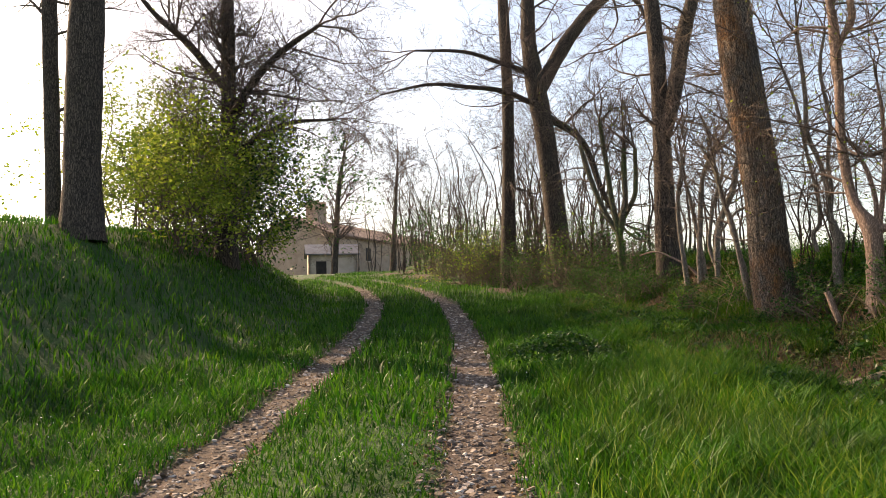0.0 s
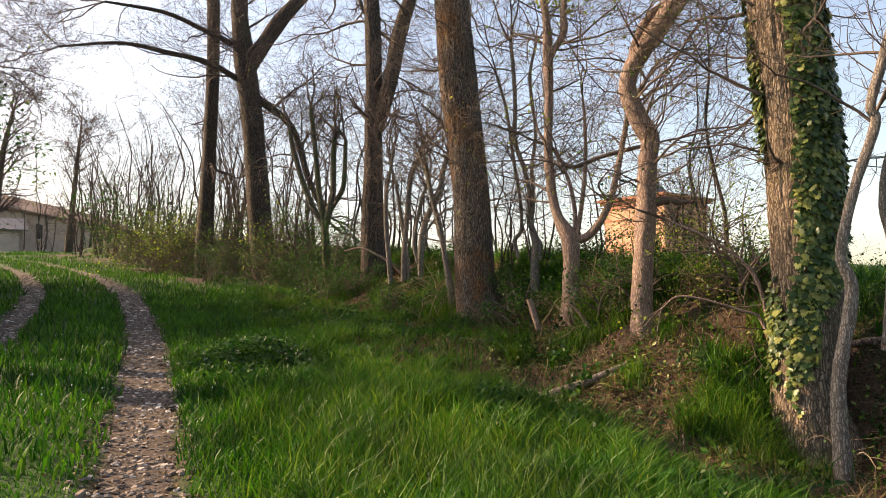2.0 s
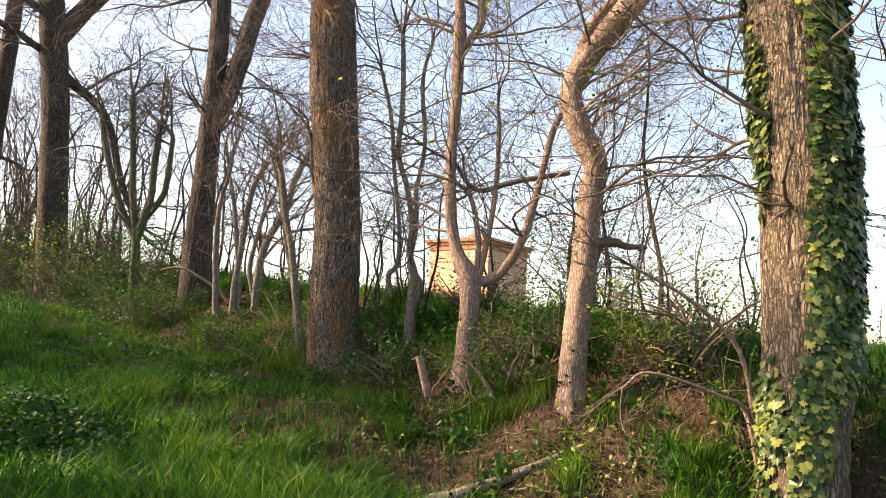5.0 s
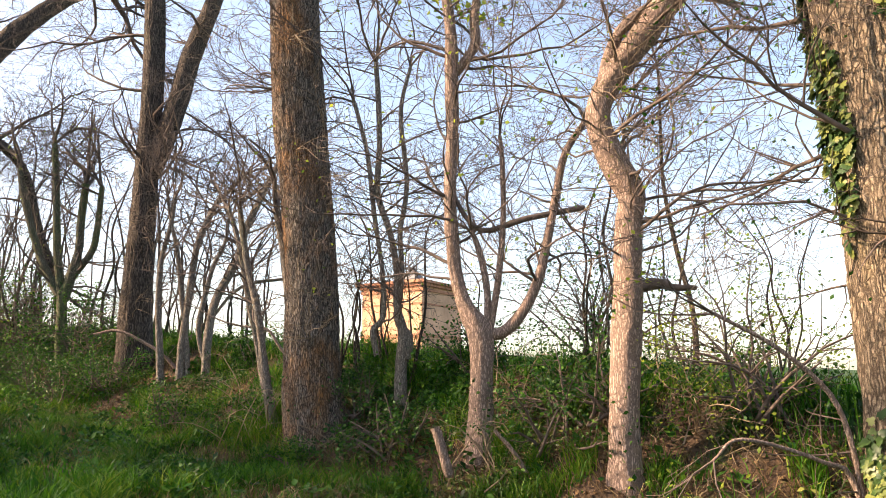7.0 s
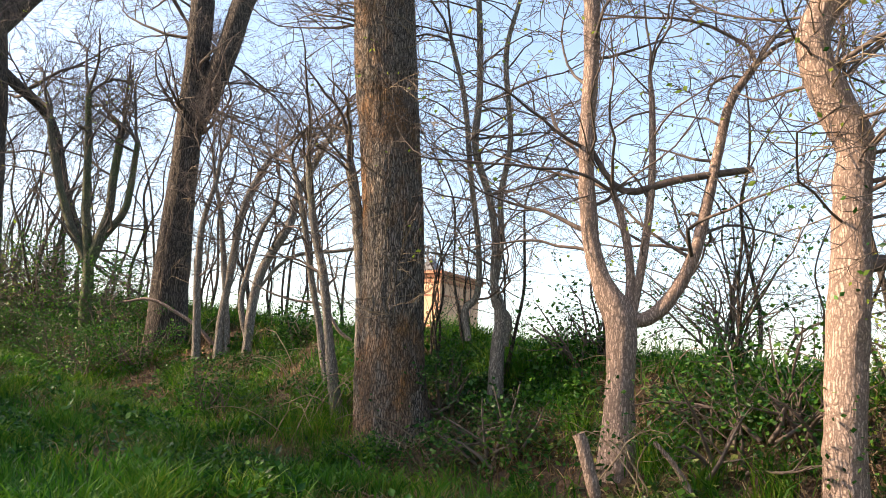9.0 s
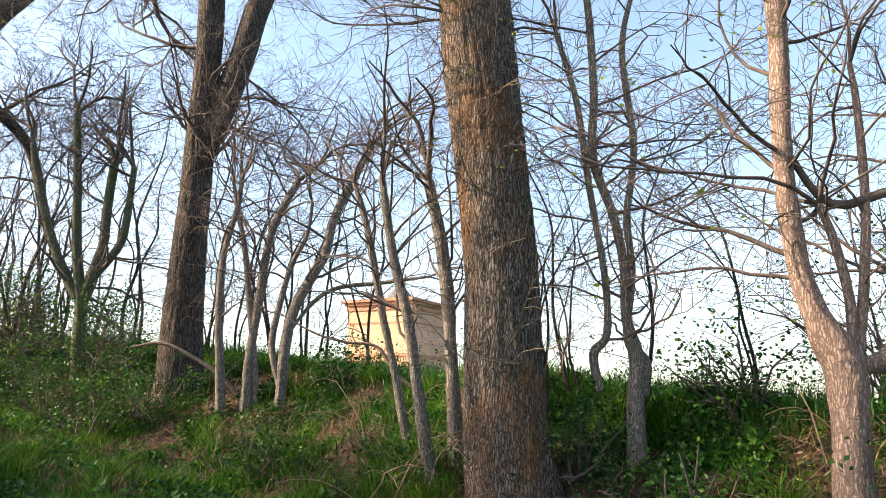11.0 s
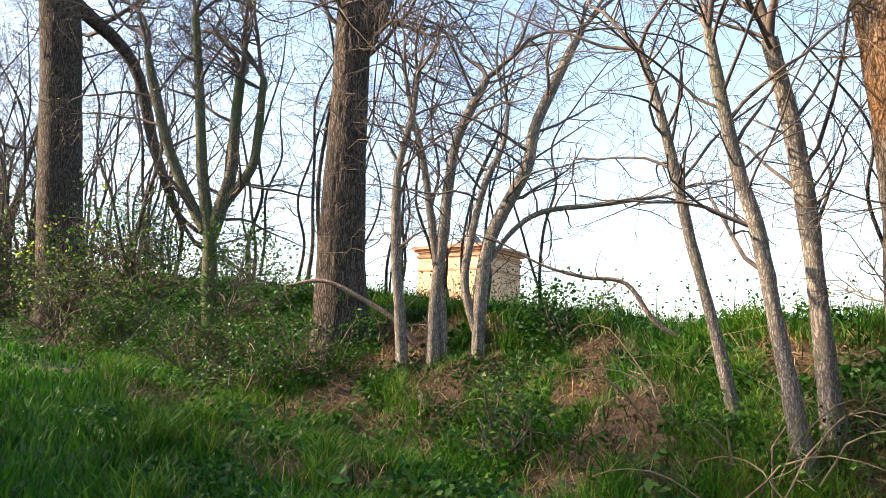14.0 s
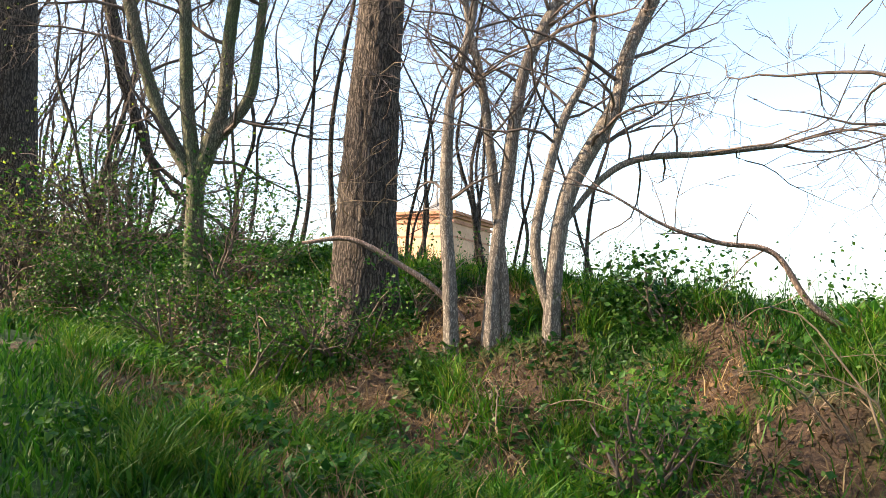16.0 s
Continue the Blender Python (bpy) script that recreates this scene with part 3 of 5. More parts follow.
def sprout(tubes, start, way, length, radius, level, tips, droop=0.0, sides=(7, 5, 3, 3), kids=(8, 6, 5, 0), wiggle=0.17, least=0.0028):
    """A bowed, crooked branch with side branches, down to fine twigs."""
    seg = max(3, min(9, int(length / 0.14)))
    p, d = tuple(start), unit(way)
    bow = 1.5 / seg
    bx, by, bz = gauss(0, 0.5) * bow, gauss(0, 0.5) * bow, gauss(-0.12, 0.3) * bow
    pts, h = [p], length / seg
    for k in range(seg):
        d = unit((d[0] + bx + gauss(0, wiggle), d[1] + by + gauss(0, wiggle), d[2] + bz + 0.55 * bow * k / seg + gauss(0, wiggle)))
        p = (p[0] + d[0] * h, p[1] + d[1] * h, p[2] + d[2] * h)
        pts.append(p)
    tubes.add(pts, [max(least * 0.6, radius * (1 - 0.75 * k / seg)) for k in range(seg + 1)], sides[level])
    tips.append(p)
    if level >= 3:
        return
    number = max(1, int(kids[level] * (0.6 + 0.8 * chance()) * min(1.5, length / (1.8, 0.9, 0.5)[level])))
    for _ in range(number):
        f = 0.2 + 0.78 * chance()
        i = min(seg - 1, int(f * seg))
        a, c = pts[i], pts[i + 1]
        g = f * seg - i
        q = (a[0] + (c[0] - a[0]) * g, a[1] + (c[1] - a[1]) * g, a[2] + (c[2] - a[2]) * g)
        tan = unit((c[0] - a[0], c[1] - a[1], c[2] - a[2]))
        sd = unit(cross(tan, (gauss(0, 1), gauss(0, 1), gauss(0, 1))))
        e = 0.55 + 0.5 * chance()
        w = (tan[0] * 0.75 + sd[0] * e, tan[1] * 0.75 + sd[1] * e, tan[2] * 0.75 + sd[2] * e + 0.05)
        sprout(tubes, q, w, length * (0.35 + 0.35 * chance()) * (1.1 - 0.5 * f), max(least, radius * (1 - 0.7 * f) * 0.6), level + 1, tips, droop, sides, kids, wiggle, least)


def furrowed(stem, depth, mat, knots=0.0):
    """A trunk whose bark stands out in upright, interlacing ridges, or in knots and rings."""
    line = smooth_line(stem, 44)[:-2]
    tan = np.gradient(line[:, :3], axis=0)
    tan /= np.linalg.norm(tan, axis=1, keepdims=True)
    a = np.cross(tan, np.array([0.3, 1.0, 0.0]))
    a /= np.linalg.norm(a, axis=1, keepdims=True)
    c = np.cross(tan, a)
    mean = float(line[:, 3].mean())
    sides = int(np.clip(2 * np.pi * mean / 0.012, 48, 170))
    ang = np.linspace(0, 2 * np.pi, sides, endpoint=False)
    run = np.concatenate([[0], np.cumsum(np.linalg.norm(np.diff(line[:, :3], axis=0), axis=1))])
    arc, up = np.meshgrid(ang * mean, run)
    arc = arc + 0.03 * (vnoise(arc, up, 7.0, 81) - 0.5) + 0.02 * (vnoise(arc, up, 16.0, 82) - 0.5)
    ridge = 1 - np.abs(2 * vnoise(arc * 26, up * 3.4, 1.0, 83) - 1) ** 0.8
    fine = vnoise(arc * 70, up * 14, 1.0, 84)
    lump = vnoise(np.cos(ang)[None] * 0.9 + 5 + 0 * up, up * 1.3, 1.0, 85) - 0.5
    out = depth * (1.0 * ridge + 0.35 * fine - 0.6) + 0.05 * mean * lump
    if knots:
        ring = vnoise(up * 7.0, 0.6 * np.cos(ang)[None] + 0 * up, 1.0, 86) - 0.5
        knot = np.clip(vnoise(arc * 7, up * 4.5, 1.0, 87) - 0.72, 0, 1) * 3.0
        out = out + knots * (0.5 * ring + knot)
    # root buttresses
    low = np.exp(-run / 0.28)[:, None]
    out = out + low * 0.30 * mean * np.maximum(0, np.cos(ang * 5 + 1.0))[None]
    r = line[:, 3][:, None] + out
    v = line[:, None, :3] + r[..., None] * (np.cos(ang)[None, :, None] * a[:, None] + np.sin(ang)[None, :, None] * c[:, None])
    i = np.arange(r.size).reshape(r.shape)
    j = np.roll(i, -1, 1)
    q = np.stack([i[:-1], j[:-1], j[1:], i[1:]], -1).reshape(-1, 4)
    return fast_mesh("trunk", v.reshape(-1, 3), q, mat)


def tree(name, label, category, stem, limbs, bark_mat, twig_mat, shoots=14, reach=1.6, low=2.5, top=99, flare=1.25, sides=18, group="", leafed=0, leaf_mat=None, stubs=(), droop=0.05, aim=None, extra_level=0, thick=1.0, kids=(8, 6, 5, 0), rise=0.05, furrow=0.0, knots=0.0, fringe=0):
    base = stem[0]
    foot = float(ground_z(base[0], base[1]))
    stem = list(stem)
    if base[2] > foot - 0.15:
        b2 = (base[0], base[1], foot - 0.15, base[3] * flare)
        if base[2] - foot > 0.25:
            stem = [b2] + stem
        else:
            stem = [b2] + stem[1:]
    root = new(name)
    root.location = (base[0], base[1], foot)
    root.empty_display_size = 0.2
    tagged(root, label, category, group)
    line = smooth_line(stem, 6)
    trunk = Tubes()
    trunk.add(line[:, :3], line[:, 3], sides, 0.025)
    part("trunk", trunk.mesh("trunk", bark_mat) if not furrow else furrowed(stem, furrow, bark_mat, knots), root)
    tips, twigs, carriers = [], Tubes(), [line]
    for limb in limbs:
        ll = smooth_line(limb, 5)
        t = Tubes()
        t.add(ll[:, :3], ll[:, 3], max(7, sides - 8), 0.03)
        part("limb", t.mesh("limb", bark_mat), root)
        carriers.append(ll)
    for s in stubs:
        ll = smooth_line(s, 4)
        t = Tubes()
        t.add(ll[:, :3], ll[:, 3], 8, 0.05)
        part("broken_branch", t.mesh("broken_branch", twig_mat), root, "dead broken-off branch stub")
    lengths = np.array([np.linalg.norm(np.diff(c[:, :3], axis=0), axis=1).sum() for c in carriers])
    for c, n in zip(carriers, np.maximum(2, (shoots * lengths / lengths.sum()).astype(int) + 1)):
        ok = np.where((c[:, 2] > foot + low) & (c[:, 2] < foot + top))[0]
        if not len(ok):
            continue
        for _ in range(n):
            i = ok[int(len(ok) * rng.random())]
            tan = c[min(i + 1, len(c) - 1), :3] - c[max(i - 1, 0), :3]
            tan /= np.linalg.norm(tan) + 1e-9
            side = np.cross(tan, rng.normal(0, 1, 3))
            side /= np.linalg.norm(side) + 1e-9
            if aim is not None:
                side = side + np.array(aim) * 0.6
            w = side * (0.8 + 0.4 * rng.random()) + tan * (0.1 + 0.5 * rng.random()) + np.array([0, 0, rise])
            r = min(c[i, 3] * 0.35, (0.006 + 0.011 * rng.random() * reach) * thick)
            sprout(twigs, c[i, :3], w, reach * (0.5 + 0.8 * rng.random()), r, extra_level if rng.random() < 0.75 else extra_level + 1, tips, droop, kids=kids, least=0.0028 * thick)
        # the end goes on as a spray
        end = c[-3]
        tan = c[-3, :3] - c[-4, :3]
        for _ in range(3):
            sprout(twigs, end[:3], tan / np.linalg.norm(tan) + rng.normal(0, 0.35, 3), reach * (0.8 + 0.6 * rng.random()), max(0.006, end[3] * 0.6), extra_level, tips, droop, kids=kids, least=0.0028 * thick)
    if twigs.n:
        part("crown", twigs.mesh("crown", twig_mat), root, "bare crooked branches and fine twigs", "stuff")
    if fringe:
        # thin pale shoots standing straight off the bark, then hanging
        wisps = Tubes()
        ok = np.where((line[:, 2] > foot + 0.9) & (line[:, 2] < foot + 5.5))[0]
        for _ in range(fringe):
            i = ok[int(len(ok) * rng.random())]
            a = rng.random() * 6.283
            out = (math.cos(a), math.sin(a), 0.25 + 0.3 * rng.normal())
            at = line[i, :3] + np.array((math.cos(a), math.sin(a), 0)) * line[i, 3] * 0.95
            sprout(wisps, at, out, 0.5 + 0.8 * rng.random(), 0.006, 2, tips, 0.1, kids=(0, 0, 6, 0), wiggle=0.22, least=0.0034)
        part("epicormic_growth", wisps.mesh("epicormic_growth", M_CANE), root, "thin pale shoots growing from the bark", "stuff")
    if leafed and tips:
        tp = np.array(tips)
        k = rng.integers(0, len(tp), leafed)
        pos = tp[k] + rng.normal(0, 0.05, (leafed, 3))
        ob = leaves("foliage", pos, 0.035, leaf_mat or M_SPRING, "small fresh spring leaves", "", 0.4, root)
        ob.matrix_parent_inverse = Matrix.Translation(-root.location)
    return root, tips


B = [(3.56, 12.82, 1.13, 0.36), (3.46, 12.89, 1.75, 0.333), (3.43, 12.91, 2.31, 0.305), (3.4, 12.93, 3.27, 0.286), (3.31, 13.0, 4.28, 0.298), (3.24, 13.05, 5.08, 0.306), (3.17, 13.1, 6.02, 0.295), (3.1, 13.15, 7.66, 0.285)]
B_UP = [(3.34, 12.97, 4.09, 0.294), (3.3, 13.0, 5.12, 0.298), (3.24, 13.03, 6.13, 0.303), (3.17, 13.08, 8.11, 0.279)]
A = [(2.76, 19.14, 2.34, 0.318), (2.73, 19.16, 3.28, 0.274), (2.73, 19.16, 4.43, 0.231), (2.74, 19.16, 5.45, 0.212), (2.74, 19.15, 6.51, 0.194), (2.74, 19.16, 7.61, 0.194), (2.67, 19.2, 9.35, 0.18), (2.57, 19.28, 11.4, 0.138)]
A_LIMB = [(2.79, 19.12, 5.71, 0.175), (2.98, 18.99, 6.43, 0.193), (3.17, 18.86, 7.25, 0.189), (3.3, 18.77, 8.0, 0.184), (3.57, 18.58, 8.98, 0.157), (3.94, 18.33, 10.4, 0.119)]
C = [(4.1, 10.61, 1.35, 0.115), (4.11, 10.61, 1.85, 0.105), (4.11, 10.6, 2.15, 0.105), (4.09, 10.61, 2.41, 0.115)]
C_L = [(4.06, 10.64, 2.49, 0.073), (3.97, 10.69, 2.7, 0.068), (3.91, 10.74, 3.04, 0.063), (3.87, 10.76, 3.69, 0.059), (3.89, 10.75, 4.43, 0.061), (3.88, 10.75, 4.95, 0.063), (3.87, 10.76, 5.42, 0.053), (3.79, 10.81, 6.1, 0.042)]
C_L2 = [(3.92, 10.73, 4.95, 0.045), (4.07, 10.63, 5.24, 0.052), (4.07, 10.63, 5.54, 0.047), (4.13, 10.59, 6.03, 0.036)]
C_R = [(4.14, 10.59, 2.4, 0.063), (4.28, 10.5, 2.42, 0.058), (4.42, 10.4, 2.59, 0.053), (4.55, 10.32, 2.88, 0.048), (4.62, 10.27, 3.2, 0.043), (4.72, 10.21, 3.75, 0.038), (4.8, 10.16, 4.14, 0.036), (4.97, 10.05, 4.46, 0.031)]
C_M = [(4.15, 10.57, 2.43, 0.037), (4.16, 10.57, 2.78, 0.032), (4.11, 10.61, 3.15, 0.029), (4.04, 10.65, 3.37, 0.024)]
C_M2 = [(4.18, 10.56, 2.44, 0.034), (4.24, 10.52, 2.88, 0.032), (4.29, 10.49, 3.42, 0.029), (4.29, 10.49, 4.03, 0.025), (4.27, 10.5, 4.31, 0.017)]
C_ST = [(3.88, 10.75, 3.72, 0.022), (4.11, 10.61, 3.38, 0.027), (4.47, 10.37, 3.49, 0.032), (4.93, 10.08, 3.6, 0.027)]
D = [(4.32, 9.04, 0.97, 0.14), (4.3, 9.05, 1.37, 0.121), (4.31, 9.04, 1.86, 0.111), (4.34, 9.03, 2.28, 0.116), (4.36, 9.01, 2.63, 0.112), (4.37, 9.0, 2.94, 0.104), (4.39, 8.99, 3.21, 0.105), (4.41, 8.98, 3.42, 0.111), (4.32, 9.04, 3.65, 0.116), (4.22, 9.1, 3.93, 0.103), (4.22, 9.1, 4.17, 0.099), (4.37, 9.0, 4.48, 0.102), (4.55, 8.89, 4.78, 0.109), (4.76, 8.75, 5.13, 0.118), (5.06, 8.56, 5.59, 0.097)]
D_L = [(4.23, 9.1, 4.19, 0.057), (4.29, 9.06, 4.53, 0.053), (4.38, 9.0, 4.79, 0.049), (4.55, 8.89, 4.98, 0.045), (4.84, 8.7, 5.11, 0.036)]
D_ST = [(4.36, 9.01, 2.67, 0.058), (4.56, 8.88, 2.71, 0.045), (4.65, 8.82, 2.68, 0.032), (4.8, 8.73, 2.68, 0.021)]
E = [(5.12, 7.32, 0.1, 0.38), (5.06, 7.34, 0.59, 0.311), (5.06, 7.34, 1.1, 0.287), (5.1, 7.32, 1.92, 0.31), (5.08, 7.33, 3.07, 0.327), (5.0, 7.36, 4.15, 0.32), (4.89, 7.4, 5.26, 0.3), (4.77, 7.45, 6.7, 0.266)]
H = [(4.16, 5.87, 0.38, 0.055), (4.14, 5.88, 0.91, 0.051), (4.25, 5.84, 1.61, 0.044), (4.19, 5.86, 1.9, 0.037), (4.3, 5.82, 2.38, 0.036), (4.45, 5.76, 2.85, 0.037), (4.43, 5.77, 3.01, 0.037), (4.54, 5.73, 3.39, 0.038), (4.65, 5.69, 3.77, 0.036), (4.71, 5.67, 4.11, 0.032)]
H2 = [(4.45, 5.76, 1.19, 0.029), (4.52, 5.74, 1.93, 0.028), (4.47, 5.75, 2.25, 0.026), (4.53, 5.74, 2.61, 0.023), (4.67, 5.68, 3.03, 0.02), (4.74, 5.65, 3.61, 0.018)]
F = [(0.34, 25.04, 2.11, 0.408), (0.11, 25.0, 4.32, 0.354), (-0.12, 24.97, 7.14, 0.322), (-0.35, 24.94, 8.77, 0.327), (-0.55, 24.91, 10.41, 0.255), (-0.53, 24.91, 11.97, 0.22), (-0.6, 24.9, 14.35, 0.166)]
F_R = [(-0.26, 24.95, 8.86, 0.25), (0.64, 25.08, 10.38, 0.237), (1.53, 25.21, 11.52, 0.201), (2.61, 25.37, 12.46, 0.165)]
F_L = [(-0.46, 24.92, 8.39, 0.099), (-1.46, 24.77, 8.86, 0.087), (-2.57, 24.61, 9.03, 0.075), (-3.86, 24.42, 9.16, 0.056), (-5.45, 24.19, 8.86, 0.031)]
F_L2 = [(-0.51, 24.91, 9.44, 0.088), (-1.61, 24.75, 9.86, 0.075), (-2.72, 24.59, 10.24, 0.063), (-4.3, 24.36, 10.33, 0.038)]
F_D = [(0.02, 24.99, 7.9, 0.134), (1.05, 25.14, 7.11, 0.105), (1.57, 25.22, 5.59, 0.095), (2.03, 25.29, 4.55, 0.076)]
G = [(-1.64, 26.89, 2.43, 0.239), (-1.49, 26.91, 6.65, 0.223), (-1.42, 26.92, 9.74, 0.209), (-1.47, 26.92, 12.9, 0.195), (-1.45, 26.92, 16.13, 0.136)]
N = [(1.92, 21.61, 2.09, 0.115), (1.85, 21.65, 2.8, 0.109), (1.81, 21.68, 3.58, 0.096), (1.66, 21.78, 4.57, 0.078), (1.55, 21.85, 5.79, 0.066), (1.44, 21.93, 6.84, 0.054)]
N_L = [(1.74, 21.72, 3.71, 0.083), (1.46, 21.91, 4.29, 0.078), (1.24, 22.06, 4.88, 0.072), (1.0, 22.22, 5.75, 0.075), (0.88, 22.3, 6.3, 0.054)]
N_R = [(1.81, 21.68, 3.58, 0.096), (1.92, 21.61, 4.08, 0.104), (2.01, 21.55, 4.59, 0.084), (2.01, 21.54, 5.27, 0.078), (2.04, 21.53, 5.97, 0.073)]
N_R2 = [(1.95, 21.59, 4.09, 0.076), (2.24, 21.39, 4.61, 0.069), (2.3, 21.36, 5.16, 0.063), (2.32, 21.34, 5.92, 0.054)]
S1 = [(2.97, 17.96, 1.78, 0.065), (2.92, 17.99, 2.51, 0.056), (2.87, 18.03, 3.07, 0.051), (2.85, 18.04, 3.69, 0.048), (2.87, 18.03, 4.1, 0.039), (2.96, 17.97, 4.62, 0.037), (3.0, 17.94, 5.12, 0.031)]
S2 = [(3.34, 17.72, 1.9, 0.046), (3.28, 17.76, 2.63, 0.042), (3.19, 17.81, 3.28, 0.04), (3.08, 17.89, 4.14, 0.036), (2.97, 17.96, 4.62, 0.03), (2.87, 18.03, 5.21, 0.023)]
S3 = [(3.22, 17.79, 1.93, 0.063), (3.22, 17.79, 2.62, 0.058), (3.26, 17.77, 3.19, 0.056), (3.31, 17.74, 3.86, 0.053), (3.37, 17.7, 4.35, 0.049), (3.48, 17.62, 4.7, 0.053), (3.62, 17.53, 5.06, 0.046)]
S4 = [(3.52, 17.41, 1.92, 0.064), (3.53, 17.4, 2.78, 0.069), (3.61, 17.35, 3.33, 0.065), (3.79, 17.23, 3.77, 0.066), (3.91, 17.15, 4.08, 0.063), (3.97, 17.11, 4.49, 0.059), (4.16, 16.98, 5.04, 0.056), (4.36, 16.85, 5.54, 0.037)]
S5 = [(3.51, 17.41, 2.28, 0.046), (3.39, 17.49, 2.81, 0.046), (3.44, 17.46, 3.32, 0.042), (3.55, 17.39, 3.89, 0.038), (3.69, 17.29, 4.28, 0.029), (3.73, 17.27, 4.71, 0.022)]
S6 = [(3.58, 17.37, 3.03, 0.023), (3.8, 17.22, 3.39, 0.028), (4.06, 17.05, 3.59, 0.029), (4.52, 16.75, 3.67, 0.027), (5.03, 16.4, 3.77, 0.018)]
R1 = [(3.47, 14.22, 1.74, 0.041), (3.3, 14.33, 2.4, 0.035), (3.19, 14.4, 2.92, 0.033), (3.1, 14.46, 3.44, 0.033), (3.02, 14.51, 3.83, 0.032), (2.91, 14.57, 4.22, 0.025)]
R2 = [(3.31, 13.65, 1.4, 0.055), (3.16, 13.74, 2.29, 0.045), (3.07, 13.8, 2.89, 0.043), (2.98, 13.86, 3.29, 0.04), (2.9, 13.91, 3.76, 0.038), (2.85, 13.94, 4.11, 0.03)]
R3 = [(3.55, 13.66, 1.73, 0.057), (3.48, 13.7, 2.56, 0.053), (3.45, 13.73, 3.02, 0.057), (3.39, 13.77, 3.57, 0.055), (3.28, 13.83, 4.12, 0.049)]
L1 = [(-8.59, 12.89, 3.1, 0.334), (-8.62, 12.89, 4.37, 0.327), (-8.6, 12.89, 5.99, 0.329), (-8.57, 12.9, 7.64, 0.309), (-8.56, 12.9, 9.89, 0.261)]
L2 = [(-11.09, 15.56, 4.0, 0.171), (-11.17, 15.55, 6.33, 0.168), (-11.27, 15.53, 9.0, 0.168), (-11.34, 15.52, 11.74, 0.129)]
L3 = [(-8.54, 18.97, 3.57, 0.309), (-8.47, 18.97, 5.53, 0.219), (-8.45, 18.98, 7.84, 0.193), (-8.47, 18.97, 10.19, 0.167), (-8.43, 18.98, 12.6, 0.122)]
LOG = [(2.73, 9.13, 0.08, 0.03), (2.92, 9.06, 0.22, 0.05), (3.13, 8.98, 0.3, 0.047), (3.31, 8.91, 0.46, 0.05), (3.49, 8.84, 0.52, 0.041), (3.7, 8.76, 0.71, 0.035), (3.94, 8.67, 0.81, 0.024)]
W1 = [(5.03, 7.55, 0.2, 0.023), (4.89, 7.6, 1.17, 0.022), (4.76, 7.65, 1.8, 0.019), (4.4, 7.78, 2.15, 0.016), (3.99, 7.94, 2.37, 0.014)]
W2 = [(5.0, 7.56, 0.2, 0.02), (4.84, 7.62, 1.28, 0.019), (4.61, 7.7, 1.47, 0.014), (4.11, 7.89, 1.61, 0.011), (3.92, 7.96, 1.49, 0.008)]
TW = [(2.05, 19.03, 2.8, 0.015), (2.39, 18.81, 2.86, 0.024), (2.75, 18.59, 2.68, 0.027), (3.1, 18.37, 2.42, 0.029), (3.46, 18.14, 1.93, 0.035)]
BR = [(3.04, 16.33, 3.07, 0.008), (3.34, 16.14, 2.89, 0.012), (3.62, 15.95, 2.8, 0.016), (3.93, 15.75, 2.75, 0.02), (4.15, 15.6, 2.41, 0.024), (4.54, 15.35, 2.15, 0.03), (4.78, 15.18, 1.9, 0.035)]
U1 = [(4.23, 12.3, 2.14, 0.068), (4.25, 12.29, 2.49, 0.064), (4.18, 12.33, 2.84, 0.039), (4.18, 12.34, 3.24, 0.037), (4.11, 12.38, 3.66, 0.037), (3.99, 12.47, 4.13, 0.038), (4.0, 12.46, 4.68, 0.034), (3.98, 12.47, 5.24, 0.033), (3.95, 12.49, 5.72, 0.029)]
U2 = [(4.28, 12.27, 2.23, 0.05), (4.3, 12.25, 2.49, 0.041), (4.19, 12.33, 2.66, 0.034), (4.23, 12.3, 3.2, 0.03), (4.21, 12.32, 3.66, 0.031), (4.27, 12.28, 4.24, 0.029), (4.2, 12.32, 5.09, 0.028), (4.29, 12.26, 5.67, 0.021)]
U3 = [(4.01, 12.46, 2.26, 0.032), (3.97, 12.48, 2.54, 0.038), (4.06, 12.42, 2.7, 0.032), (4.05, 12.43, 3.19, 0.028), (3.96, 12.49, 3.89, 0.028), (3.88, 12.54, 4.62, 0.027), (3.75, 12.64, 5.23, 0.023)]
ROOT = [(4.32, 5.61, 1.26, 0.038), (4.41, 5.58, 1.12, 0.053), (4.52, 5.54, 0.85, 0.062), (4.64, 5.49, 0.64, 0.07), (4.75, 5.45, 0.42, 0.075)]
ROOT2 = [(4.29, 6.02, 1.21, 0.022), (4.55, 5.92, 1.25, 0.036), (4.85, 5.8, 1.19, 0.041), (5.23, 5.66, 1.17, 0.038)]
STAKE1 = [(3.36, 10.21, 1.6, 0.041), (3.39, 10.19, 1.5, 0.041), (3.46, 10.16, 1.24, 0.043)]
STAKE2 = [(3.79, 9.98, 1.57, 0.017), (3.91, 9.91, 1.42, 0.019), (4.03, 9.85, 1.2, 0.023)]
T1 = [(-14.88, 50.38, 4.97, 0.253), (-14.68, 50.41, 7.99, 0.196), (-14.48, 50.44, 10.73, 0.158), (-14.05, 50.5, 13.09, 0.099)]
T2 = [(-11.79, 54.87, 5.12, 0.208), (-11.59, 54.9, 8.37, 0.167), (-11.36, 54.93, 11.32, 0.105), (-11.23, 54.95, 13.45, 0.064)]


